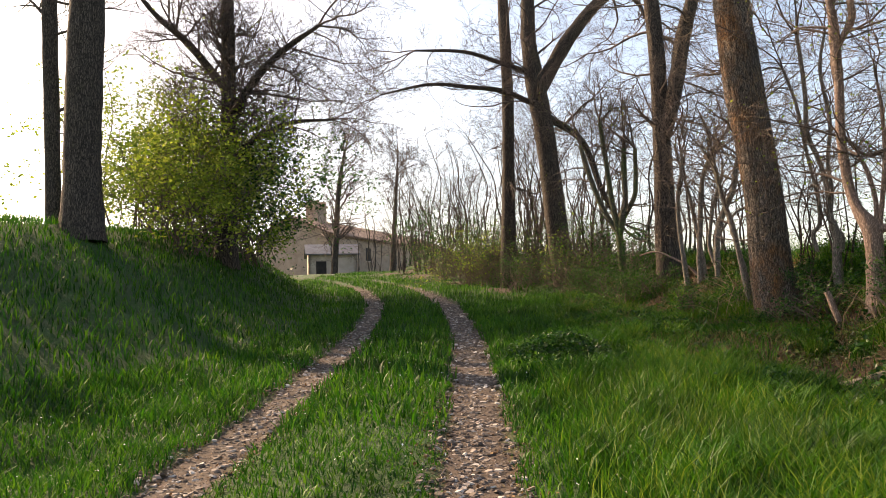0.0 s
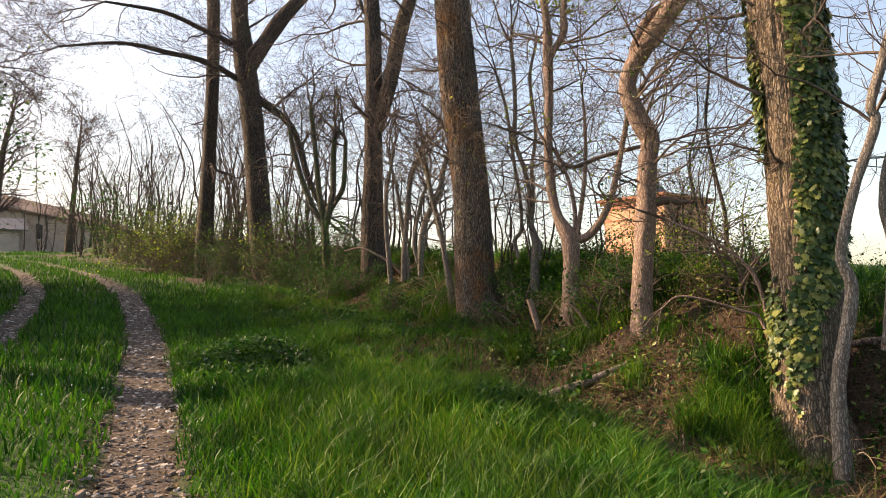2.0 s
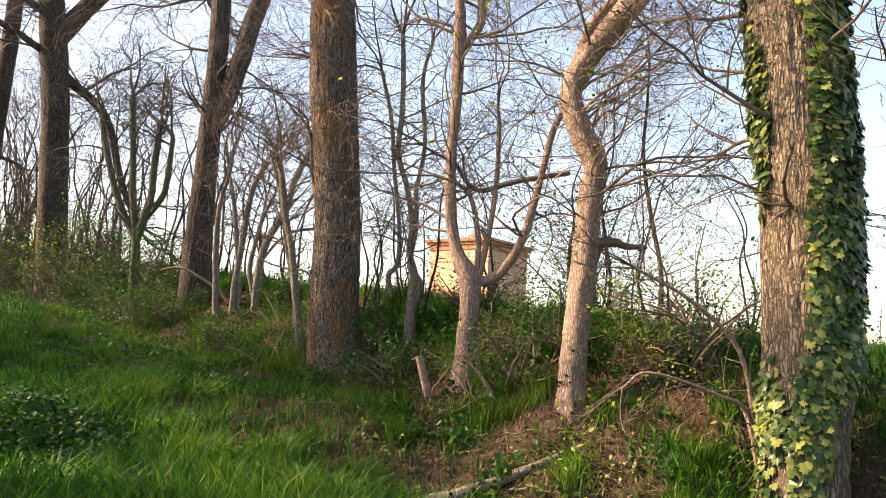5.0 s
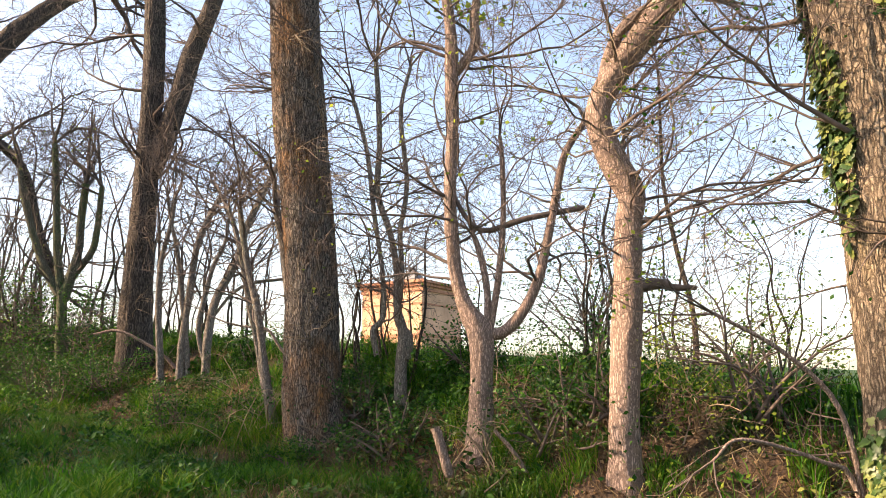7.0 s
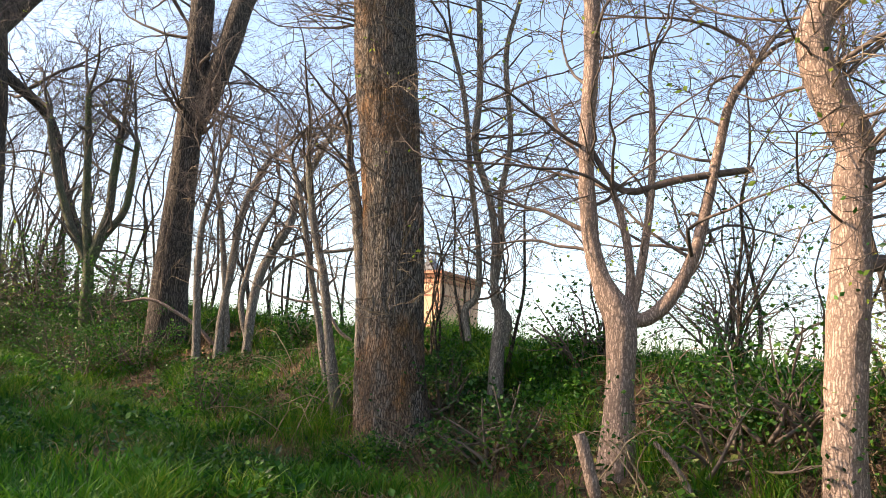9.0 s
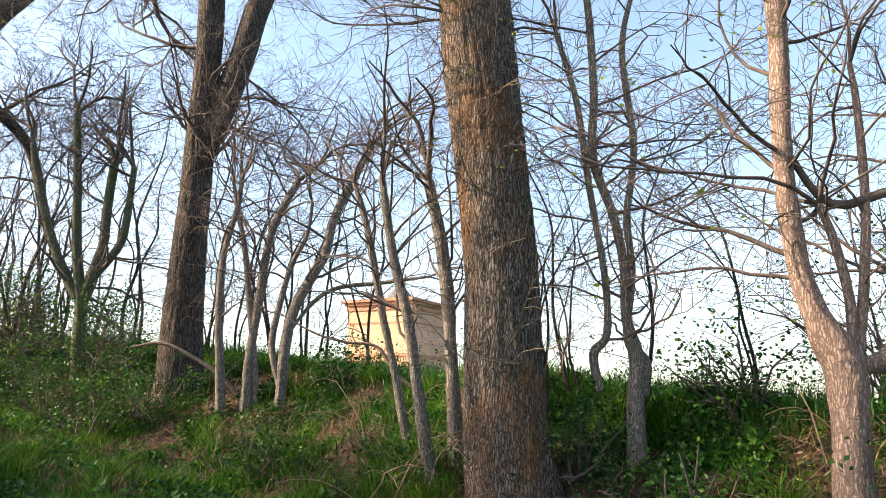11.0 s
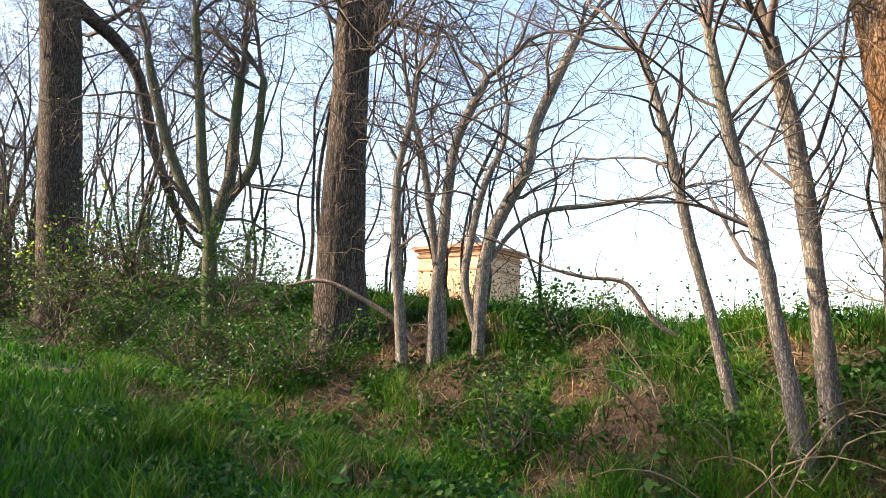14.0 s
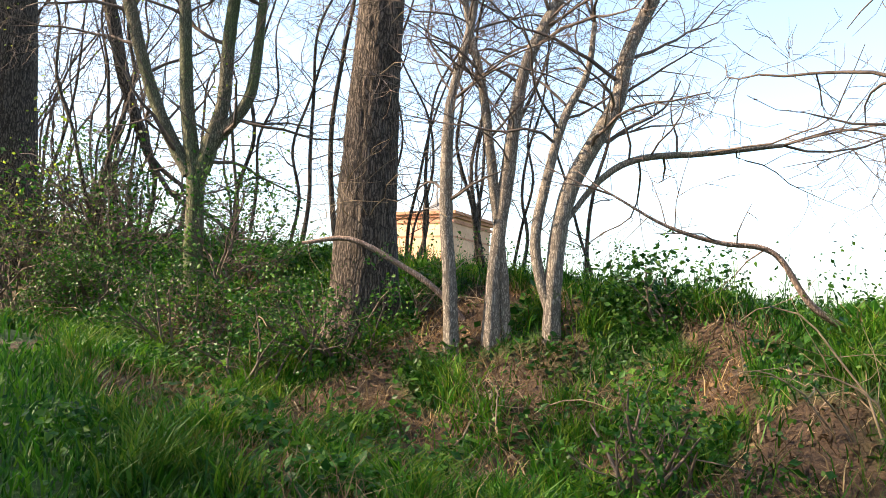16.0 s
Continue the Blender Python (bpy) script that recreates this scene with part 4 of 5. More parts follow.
tree("tree", "big old tree with furrowed bark and orange lichen", "tree", B, [], M_BARK, M_TWIG, 20, 1.8, 3.9, sides=28, flare=1.3, thick=1.0, kids=(7, 5, 4, 0), furrow=0.020, fringe=60)
tree("tree", "forked tall tree with grey furrowed bark", "tree", A, [A_LIMB], M_BARK_GREY, M_TWIG, 24, 2.4, 3.4, sides=24, flare=1.1, thick=1.2, kids=(7, 5, 4, 0), furrow=0.016, fringe=30)
low_fork, _ = tree("tree", "low-forked tree with pale bark and several limbs", "tree", C + C_L[1:], [C_L2, C_R, C_M, C_M2], M_BARK_SMOOTH, M_TWIG, 52, 1.4, 1.5, sides=16, stubs=[C_ST], leafed=900, thick=1.0, kids=(7, 5, 4, 0), furrow=0.006, knots=0.02)
tree("tree", "crooked S-shaped tree with smooth pale bark", "tree", D, [D_L], M_BARK_SMOOTH, M_TWIG, 36, 1.6, 1.5, sides=20, stubs=[D_ST], leafed=600, thick=0.8, kids=(7, 5, 4, 0), furrow=0.006, knots=0.028, fringe=25)
ivy_tree, _ = tree("tree", "old tree trunk covered with climbing ivy", "tree", E, [], M_BARK_LIGHT, M_TWIG, 26, 1.7, 2.2, sides=26, leafed=1400, leaf_mat=M_WEED, furrow=0.022, aim=(-0.3, 0.9, 0.0))
tree("tree", "twisted leaning tree with smooth bark", "tree", H, [H2], M_BARK_PALE, M_TWIG, 16, 1.3, 2.0, sides=16, furrow=0.004, knots=0.010)
tree("tree", "tall tree with a long sideways lower branch", "tree", F, [F_R, F_L, F_L2, F_D], M_BARK_GREY, M_TWIG_GREY, 38, 2.6, 4.0, sides=18, thick=1.6, kids=(7, 5, 4, 0), rise=0.3)
tree("tree", "slim tall tree with grey bark", "tree", G, [], M_BARK_GREY, M_TWIG_GREY, 20, 2.4, 3.0, sides=14, thick=1.6, kids=(7, 5, 3, 0))
tree("tree", "multi-stemmed tree with mossy green base", "tree", N, [N_L, N_R, N_R2], M_BARK_MOSS, M_TWIG, 32, 1.6, 1.2, sides=14, leafed=700, thick=1.3, kids=(7, 5, 4, 0))
multi = tree("sapling", "crooked many-stemmed sapling on the crest of the bank", "tree", U1, [U2, U3], M_BARK_PALE, M_TWIG, 46, 1.5, 0.9, sides=10, thick=1.3, kids=(7, 5, 3, 0))
fresh = leaves("foliage", np.array([3.98, 10.66, 5.75]) + rng.normal(0, 0.16, (110, 3)) * np.array([1.4, 1.0, 0.8]), 0.085, M_SPRING, "bright yellow-green young leaf cluster", "", 0.3, low_fork)
fresh.matrix_parent_inverse = Matrix.Translation(-low_fork.location)
young = "young trees on the bank"
tree("sapling", "slender grey sapling on the bank", "tree", S1, [], M_BARK_PALE, M_TWIG, 13, 1.2, 1.2, sides=10, group=young, thick=1.0, rise=0.3, furrow=0.003, knots=0.012, kids=(7, 5, 3, 0))
tree("sapling", "slender grey sapling on the bank", "tree", S2, [], M_BARK_PALE, M_TWIG, 13, 1.2, 1.2, sides=10, group=young, thick=1.0, rise=0.3, furrow=0.003, knots=0.012, kids=(7, 5, 3, 0))
tree("sapling", "slender grey sapling on the bank", "tree", S3, [], M_BARK_PALE, M_TWIG, 15, 1.4, 1.2, sides=10, group=young, thick=1.0, rise=0.3, furrow=0.003, knots=0.012, kids=(7, 5, 3, 0))
tree("sapling", "leaning sapling with an arching side branch", "tree", S4, [S5, S6], M_BARK_PALE, M_TWIG, 25, 1.4, 1.2, sides=10, group=young, thick=1.0, rise=0.3, furrow=0.003, knots=0.012, kids=(7, 5, 3, 0))
tree("sapling", "thin leaning sapling on the bank", "tree", R1, [], M_BARK_PALE, M_TWIG, 16, 1.3, 1.1, sides=12, group=young, thick=0.85, kids=(6, 4, 3, 0), rise=0.6, furrow=0.003, knots=0.012)
tree("sapling", "thin leaning sapling on the bank", "tree", R2, [], M_BARK_PALE, M_TWIG, 16, 1.3, 1.1, sides=12, group=young, thick=0.85, kids=(6, 4, 3, 0), rise=0.6, furrow=0.003, knots=0.012)
tree("sapling", "upright sapling on the bank", "tree", R3, [], M_BARK_PALE, M_TWIG, 16, 1.3, 1.1, sides=12, group=young, thick=0.85, kids=(6, 4, 3, 0), rise=0.6, furrow=0.003, knots=0.012)
tree("tree", "straight tall tree on the sunny slope", "tree", L1, [], M_BARK_GREY, M_TWIG_GREY, 6, 1.8, 3.0, sides=20, leafed=100, thick=1.3, kids=(7, 5, 3, 0))
tree("tree", "slim tree on the sunny slope", "tree", L2, [], M_BARK_GREY, M_TWIG_GREY, 14, 2.2, 2.0, sides=12, thick=1.5, kids=(7, 5, 3, 0))
L3_A = [(-8.46, 18.97, 6.6, 0.13), (-7.7, 18.6, 7.6, 0.11), (-6.7, 18.2, 8.3, 0.085), (-5.6, 17.9, 8.8, 0.05)]
L3_B = [(-8.45, 18.98, 7.6, 0.12), (-9.3, 18.5, 8.8, 0.10), (-10.1, 18.1, 9.6, 0.07), (-10.9, 17.9, 10.7, 0.04)]
L3_C = [(-8.46, 18.97, 5.6, 0.10), (-7.9, 19.4, 6.4, 0.085), (-7.0, 19.8, 6.9, 0.06), (-6.0, 20.1, 7.0, 0.035)]
tree("tree", "spreading bare tree above the track", "tree", L3, [L3_A, L3_B, L3_C], M_BARK_GREY, M_TWIG_GREY, 96, 2.3, 2.5, 6.4, sides=14, leafed=900, thick=1.5, kids=(8, 6, 4, 0), rise=0.4)
tree("tree", "small bare tree beside the farmhouse", "tree", T1, [], M_BARK_GREY, M_TWIG_GREY, 30, 3.0, 1.6, sides=8, thick=4.0, kids=(6, 4, 3, 0), rise=0.7)
tree("tree", "small bare tree beside the farmhouse", "tree", T2, [], M_BARK_GREY, M_TWIG_GREY, 28, 2.6, 1.6, sides=8, thick=4.0, kids=(6, 4, 3, 0), rise=0.7)


# ---- thicket ----
def wild_stem(x, y, height, lean):
    z = float(ground_z(x, y))
    a = rng.random() * 6.283
    pts = []
    px, py = x, y
    for k in range(7):
        f = k / 6
        pts.append((px, py, z + height * f, max(0.010, height * 0.0075 * (1 - 0.7 * f))))
        px += lean * 0.33 * f * math.cos(a) + rng.normal(0, 0.12)
        py += lean * 0.33 * f * math.sin(a) + rng.normal(0, 0.12)
    return pts


kinds = []
for k in range(7):
    st = wild_stem(0.0, 30.0, 3.6 + 2.6 * rng.random(), 0.6 + 1.0 * rng.random())
    low = [(p[0], p[1], p[2] + 0.25, p[3] * 0.9) for p in wild_stem(0.1, 30.1, 2.8 + 2.0 * rng.random(), 1.4)]
    ob, _ = tree("sapling", "thin bare sapling in the thicket", "tree", st, [low], M_BARK_GREY, M_TWIG_GREY, 14, 1.3, 0.5, sides=7, group="thicket saplings",
                 leafed=50 if k % 2 else 0, thick=1.5, kids=(4, 3, 2, 0), rise=0.35)
    kinds.append(ob)
used = set()


def plant(x, y, scale):
    k = int(rng.integers(0, len(kinds)))
    ob = kinds[k]
    m = Matrix.Translation((x, y, float(ground_z(x, y)) - 0.03)) @ Matrix.Rotation(rng.random() * 6.283, 4, "Z")
    if k not in used:
        used.add(k)
        ob.matrix_basis = m
        return
    c = copy_thing(ob, m)
    c.scale = (scale, scale, scale)


for _ in range(96):
    y = 23 + 24 * rng.random()
    plant(float(bank_x(y)) + 0.3 + 5.5 * rng.random() - 1.2, y, 0.7 + 0.6 * rng.random())
for _ in range(11):
    y = 19 + 4 * rng.random()
    plant(float(bank_x(y)) + 1.4 + 3.0 * rng.random(), y, 0.6 + 0.4 * rng.random())
for _ in range(7):
    y = 8.5 + 3.5 * rng.random()
    plant(float(bank_x(y)) + 1.8 + 2.2 * rng.random(), y, 0.45 + 0.25 * rng.random())
for _ in range(7):
    y = 10.2 + 3.6 * rng.random()
    plant(float(bank_x(y)) + 0.9 + 1.3 * rng.random(), y, 0.42 + 0.2 * rng.random())
for _ in range(9):
    y = 19 + 14 * rng.random()
    plant(float(road_x(y)) - 5.0 - 5.0 * rng.random(), y, 0.7 + 0.6 * rng.random())
for _ in range(12):
    y = 47 + 9 * rng.random()
    plant(-8.5 - 7.5 * rng.random(), y, 0.8 + 0.5 * rng.random())


# ---- bushes ----
def bush(name, label, x, y, height, width, count, mat, size=0.05, stems=16):
    z = float(ground_z(x, y))
    root = tagged(new(name), label, "bush")
    root.location = (x, y, z)
    t, tips = Tubes(), []
    for _ in range(stems):
        a = rng.random() * 6.283
        w = (math.cos(a) * width / height * 0.7, math.sin(a) * width / height * 0.7, 1)
        sprout(t, (x + rng.normal(0, width * 0.12), y + rng.normal(0, width * 0.12), z - 0.05), w, height * (0.55 + 0.5 * rng.random()), 0.018, 1, tips, 0.05, kids=(6, 5, 3, 0))
    part("wood", t.mesh("wood", M_TWIG), root, "thin bare stems", "stuff")
    tp = np.array(tips)
    k = rng.integers(0, len(tp), count)
    pos = tp[k] + rng.normal(0, 0.02 + 1.1 * size, (count, 3))
    ob = leaves("foliage", pos, size, mat, "dense small leaves", "", 0.4, root)
    ob.matrix_parent_inverse = Matrix.Translation(-root.location)
    return root


bush("bush", "yellow-green budding bush on the slope", -8.6, 16.8, 3.9, 2.8, 12000, M_SPRING, 0.09, 26)
bush("bush", "yellow-green budding bush on the slope", -10.4, 18.5, 4.4, 2.8, 10000, M_SPRING, 0.09, 22)
bush("bush", "dark green evergreen bush above the track", -9.0, 21.8, 4.6, 1.8, 11000, M_WEED, 0.10, 22)
bush("bush", "dark green evergreen bush above the track", -11.4, 24.5, 4.0, 2.2, 11000, M_WEED, 0.10, 22)
bush("bush", "green roadside bush below the trees", -5.6, 37.0, 3.2, 1.8, 3500, M_WEED, 0.09, 20)
bush("bush", "green roadside bush below the trees", -3.0, 31.0, 2.2, 1.8, 3000, M_WEED, 0.08, 18)
bush("bush", "green shrub around the multi-stemmed tree", 2.0, 21.2, 1.5, 1.0, 3000, M_WEED, 0.045, 18)
bush("bush", "low green shrub on the bank", 1.6, 19.0, 0.8, 0.8, 1500, M_WEED, 0.04, 12)
bush("bush", "small dark leafy shrub at the field edge", 4.1, 16.75, 0.55, 0.35, 900, M_WEED, 0.05, 9)
bush("bush", "dense green undergrowth between the trees", 1.5, 20.4, 1.0, 1.0, 4000, M_WEED, 0.035, 22)
bush("bush", "dense green undergrowth between the trees", 2.3, 18.9, 0.9, 0.9, 3500, M_WEED, 0.035, 20)
bush("bush", "dense green undergrowth between the trees", 0.9, 22.6, 1.1, 1.1, 3500, M_WEED, 0.035, 20)
bush("bush", "low green undergrowth at the foot of the old tree", 3.9, 12.6, 0.6, 0.7, 2000, M_WEED, 0.03, 14)
bush("bush", "low green undergrowth at the foot of the tree", 3.1, 12.4, 0.35, 0.5, 1200, M_WEED, 0.03, 10)
bush("bush", "low leafy shrub beneath the trees", 4.3, 9.9, 0.9, 0.8, 1500, M_WEED, 0.035, 12)
bush("bush", "low leafy shrub beneath the trees", 5.4, 8.6, 1.3, 1.0, 1800, M_SPRING, 0.03, 14)
bush("bush", "thin budding shrub at the field edge", 6.2, 11.2, 2.0, 1.3, 1500, M_WEED, 0.035, 16)


scrub = "tangled scrub with few leaves along the bank"
for sx, sy, sh, sw, sn in ((2.6, 15.6, 0.7, 0.6, 900), (3.7, 11.4, 0.8, 0.7, 1100), (4.7, 9.6, 0.9, 0.8, 1000), (5.0, 11.9, 0.9, 0.9, 1000), (0.3, 23.6, 1.8, 1.2, 2200), (-1.3, 24.6, 1.7, 1.2, 2200), (-2.3, 27.2, 2.0, 1.3, 2200), (-3.3, 30.2, 2.2, 1.4, 2200),
                           (-0.6, 26.4, 2.2, 1.4, 2400), (-1.6, 28.6, 2.4, 1.4, 2400), (1.6, 25.6, 1.8, 1.5, 1600), (0.2, 29.5, 2.0, 1.6, 1600), (-4.6, 33.5, 2.4, 1.6, 2400),
                           (5.7, 8.7, 0.6, 0.7, 800), (3.3, 14.1, 0.45, 0.5, 900)):
    tagged(bush("bush", scrub, sx, sy, sh, sw, sn, M_WEED, 0.04, 14), group="scrub on the bank")


def bramble(x, y, size, canes):
    """A tangle of arching dry canes with a few leaves."""
    z = float(ground_z(x, y))
    root = tagged(new("bramble"), "tangle of dry arching bramble canes on the bank", "bramble", "brambles on the bank")
    root.location = (x, y, z)
    tips = []
    for _ in range(canes):
        a, reach, rise = chance() * 6.283, size * (0.5 + 0.8 * chance()), size * (0.3 + 0.7 * chance())
        bx, by = x + gauss(0, 0.15), y + gauss(0, 0.15)
        pts = []
        for k in range(8):
            f = k / 7
            px, py = bx + reach * f * math.cos(a + 0.2 * f), by + reach * f * math.sin(a + 0.2 * f)
            pts.append((px + gauss(0, 0.015), py + gauss(0, 0.015), z - 0.04 + rise * (2.2 * f - 1.5 * f * f)))
        t = Tubes()
        t.add(pts, [0.007 * (1 - 0.6 * k / 7) for k in range(8)], 5)
        for _ in range(3):
            q = pts[2 + int(5 * chance())]
            sprout(t, q, (gauss(0, 1), gauss(0, 1), 0.4), 0.25 + 0.2 * chance(), 0.003, 3, tips)
        part("cane", t.mesh("cane", M_CANE), root)
        tips += pts[3:]
    tp = np.array(tips)
    k = rng.integers(0, len(tp), 30 * canes)
    ob = leaves("foliage", tp[k] + rng.normal(0, 0.05, (30 * canes, 3)), 0.03, M_WEED, "small green bramble leaves", "", 0.4, root)
    ob.matrix_parent_inverse = Matrix.Translation(-root.location)


for sx, sy, ss, sn in ((4.9, 9.0, 0.8, 6), (3.9, 10.2, 0.7, 6), (4.6, 10.9, 0.8, 6), (3.4, 12.2, 0.7, 7), (3.0, 13.7, 0.9, 12), (3.5, 14.9, 0.8, 8), (2.5, 16.9, 0.6, 6),
                       (1.9, 18.8, 0.8, 7), (1.2, 21.3, 0.8, 7), (5.0, 6.6, 0.9, 8), (5.2, 9.2, 1.0, 8), (0.2, 22.6, 0.9, 7), (3.2, 18.6, 0.8, 7)):
    bramble(sx, sy, ss, sn)


# ---- ivy on the trunk ----
def ivy_leaf_mesh():
    ring = [(0, 0), (0.32, -0.08), (0.52, 0.22), (0.30, 0.42), (0.34, 0.70), (0.10, 0.72), (0, 1.0), (-0.10, 0.72), (-0.34, 0.70), (-0.30, 0.42), (-0.52, 0.22), (-0.32, -0.08)]
    vs = [(0, 0.35, 0.05)] + [(x, y, -0.06 * abs(x)) for x, y in ring]
    fs = [(0, k, k % 12 + 1) for k in range(1, 13)]
    return mesh_from("ivy_leaf", vs, fs, True, M_IVY)


def ivy():
    line = smooth_line(E, 12)
    leaf = ivy_leaf_mesh()
    lv = np.array([v.co[:] for v in leaf.vertices])
    lf = np.array([p.vertices[:] for p in leaf.polygons])
    rest_v, rest_f, n = [], [], 0
    made = 0
    for k in range(22000):
        i = int(len(line) * rng.random())
        p = line[i]
        h = (p[2] - float(ground_z(E[0][0], E[0][1])))
        if h < 0.25 or h > 5.2 or (h < 0.7 and rng.random() < 0.55):
            continue
        a = rng.random() * 6.283
        toward = math.cos(a - 4.3)
        sunny = math.cos(a - 2.62)
        patch = vnoise(a * 1.1, p[2] * 0.8, 1.0, 51)
        if patch < (0.22 if sunny < 0.38 and h > 0.5 else 0.62 if h > 2.0 or sunny < 0.6 else 0.8):
            continue
        out = Vector((math.cos(a), math.sin(a), 0))
        pos = Vector(p[:3]) + out * (p[3] + 0.008 + 0.04 * rng.random()) + Vector((0, 0, rng.normal(0, 0.08)))
        up = (out + Vector(rng.normal(0, 0.35, 3)) + Vector((0, 0, 0.35))).normalized()
        down = Vector((rng.normal(0, 0.5), rng.normal(0, 0.5), -1))
        yax = (down - up * down.dot(up)).normalized()
        xax = yax.cross(up)
        s = 0.045 + 0.045 * rng.random()
        m = Matrix(((xax.x, yax.x, up.x), (xax.y, yax.y, up.y), (xax.z, yax.z, up.z)))
        if made < 300 and 1.0 < p[2] < 4.6 and toward > -0.3:
            ob = new("ivy_leaf", leaf)
            ob.parent = ivy_tree
            ob.matrix_parent_inverse = Matrix.Translation(-ivy_tree.location)
            ob.matrix_basis = Matrix.Translation(pos) @ m.to_4x4() @ Matrix.Scale(s, 4)
            made += 1
        else:
            rest_v.append((np.array(m) @ (lv * s).T).T + np.array(pos))
            rest_f.append(lf + n)
            n += len(lv)
    part("ivy", mesh_from("ivy", np.concatenate(rest_v), np.concatenate(rest_f), True, M_IVY), ivy_tree, "glossy dark green ivy foliage", "stuff")


ivy()


# ---- fallen wood ----
def fallen(name, label, pts, mat, sides=10):
    p = smooth_line(pts, 4)
    t = Tubes()
    t.add(p[:, :3], p[:, 3], sides, 0.06)
    return tagged(new(name, t.mesh(name, mat)), label, "fallen branch")


def dead_sticks(count):
    """Short crooked sticks lying on the slope of the bank."""
    t = Tubes()
    for _ in range(count):
        y = 5 + 16 * rng.random()
        x = float(bank_x(y)) - 0.8 + 2.6 * rng.random()
        a, l = rng.random() * 6.283, 0.12 + 0.38 * rng.random() ** 2
        pts = []
        for k in range(5):
            px, py = x + l * (k / 4 - 0.5) * math.cos(a) + rng.normal(0, 0.012), y + l * (k / 4 - 0.5) * math.sin(a) + rng.normal(0, 0.012)
            pts.append((px, py, float(ground_z(px, py)) + 0.015 + 0.05 * (k / 4) * rng.random()))
        r = 0.003 + 0.006 * rng.random() ** 2
        t.add(pts, [r, r, r * 0.9, r * 0.8, r * 0.5], 5, 0.1)
    flat_tags(new("dead_sticks", t.mesh("dead_sticks", M_CANE)), "short dry sticks strewn over the bank", "sticks")


dead_sticks(420)


fallen("fallen_branch", "pale fallen branch lying across the ditch", [(x, y, max(z, float(ground_z(x, y)) + 0.06), r * 1.1) for x, y, z, r in LOG], M_BARK_PALE, 8)
fallen("fallen_branch", "thin pale dead branch leaning against the bank", TW, M_BARK_SMOOTH, 7)
tree("sapling", "thin bent dead stem hanging over the bank", "tree", BR[::-1], [], M_BARK_SMOOTH, M_TWIG, 6, 0.6, 0.3, sides=8, flare=1.0)
tree("bramble", "thin arching pale bramble stems", "bramble", W1, [W2], M_BARK_SMOOTH, M_TWIG, 10, 0.6, 0.2, sides=6, flare=1.0, leafed=150)


fallen("dead_log", "pale crooked dead log sloping into the hollow", ROOT, M_BARK_SMOOTH)
fallen("fallen_branch", "dark dead branch lying across the hollow", ROOT2, M_BARK_GREY)
fallen("cut_stake", "short cut-off stem leaning on the bank", STAKE1, M_BARK_SMOOTH, 8)
fallen("cut_stake", "thin dry stick stuck in the bank", STAKE2, M_BARK_SMOOTH, 6)


def broken_stump(x, y):
    z = float(ground_z(x, y))
    root = tagged(new("broken_stump"), "small broken stump with pale splintered wood", "stump")
    root.location = (x, y, z)
    t = Tubes()
    t.add([(x, y, z - 0.1), (x, y, z + 0.05), (x - 0.02, y, z + 0.13), (x - 0.02, y, z + 0.14)], [0.085, 0.075, 0.07, 0.01], 9, 0.08)
    part("stump", t.mesh("stump", M_BARK), root)
    for dx, dy, h in ((-0.05, -0.04, 0.15), (0.02, -0.06, 0.13), (0.05, 0.0, 0.17), (0.0, 0.05, 0.14)):
        s = Tubes()
        s.add([(x + dx, y + dy, z + 0.06), (x + dx * 1.05, y + dy * 1.05, z + h * 0.7), (x + dx * 1.15, y + dy * 1.1, z + h)], [0.028, 0.02, 0.002], 5, 0.1)
        part("splinter", s.mesh("splinter", M_RAW), root, "pale torn wood splinter")


broken_stump(2.7, 17.05)


# ---- far buildings ----
def box_bm(bm, x0, x1, y0, y1, z0, z1):
    vs = [bm.verts.new(c) for c in ((x0, y0, z0), (x1, y0, z0), (x1, y1, z0), (x0, y1, z0), (x0, y0, z1), (x1, y0, z1), (x1, y1, z1), (x0, y1, z1))]
    for f in ((3, 2, 1, 0), (4, 5, 6, 7), (0, 1, 5, 4), (1, 2, 6, 5), (2, 3, 7, 6), (3, 0, 4, 7)):
        bm.faces.new([vs[i] for i in f])


def boxes(name, parent, mat, label, *dims):
    bm = bmesh.new()
    for d in dims:
        box_bm(bm, *d)
    me = bpy.data.meshes.new(name)
    bm.to_mesh(me)
    bm.free()
    me.materials.append(mat)
    ob = new(name, me)
    ob.parent = parent
    return tagged(ob, label)


def gable(name, parent, mat, x0, x1, y0, y1, z0, z1, over=0.35, thick=0.16):
    """A pitched roof of two thick slopes, ridge along x."""
    ym = (y0 + y1) / 2
    sl = (z1 - z0) / (ym - y0)
    a, b = y0 - over, y1 + over
    za = z0 - over * sl
    vs = []
    for x in (x0 - over, x1 + over):
        vs += [(x, a, za), (x, ym, z1), (x, b, za), (x, b, za + thick), (x, ym, z1 + thick), (x, a, za + thick)]
    fs = [(0, 1, 4, 5), (1, 2, 3, 4), (11, 10, 7, 6), (10, 9, 8, 7), (5, 4, 10, 11), (4, 3, 9, 10), (6, 7, 1, 0), (7, 8, 2, 1), (0, 5, 11, 6), (8, 9, 3, 2)]
    ob = new(name, mesh_from(name, vs, fs, False, mat))
    ob.parent = parent
    return ob


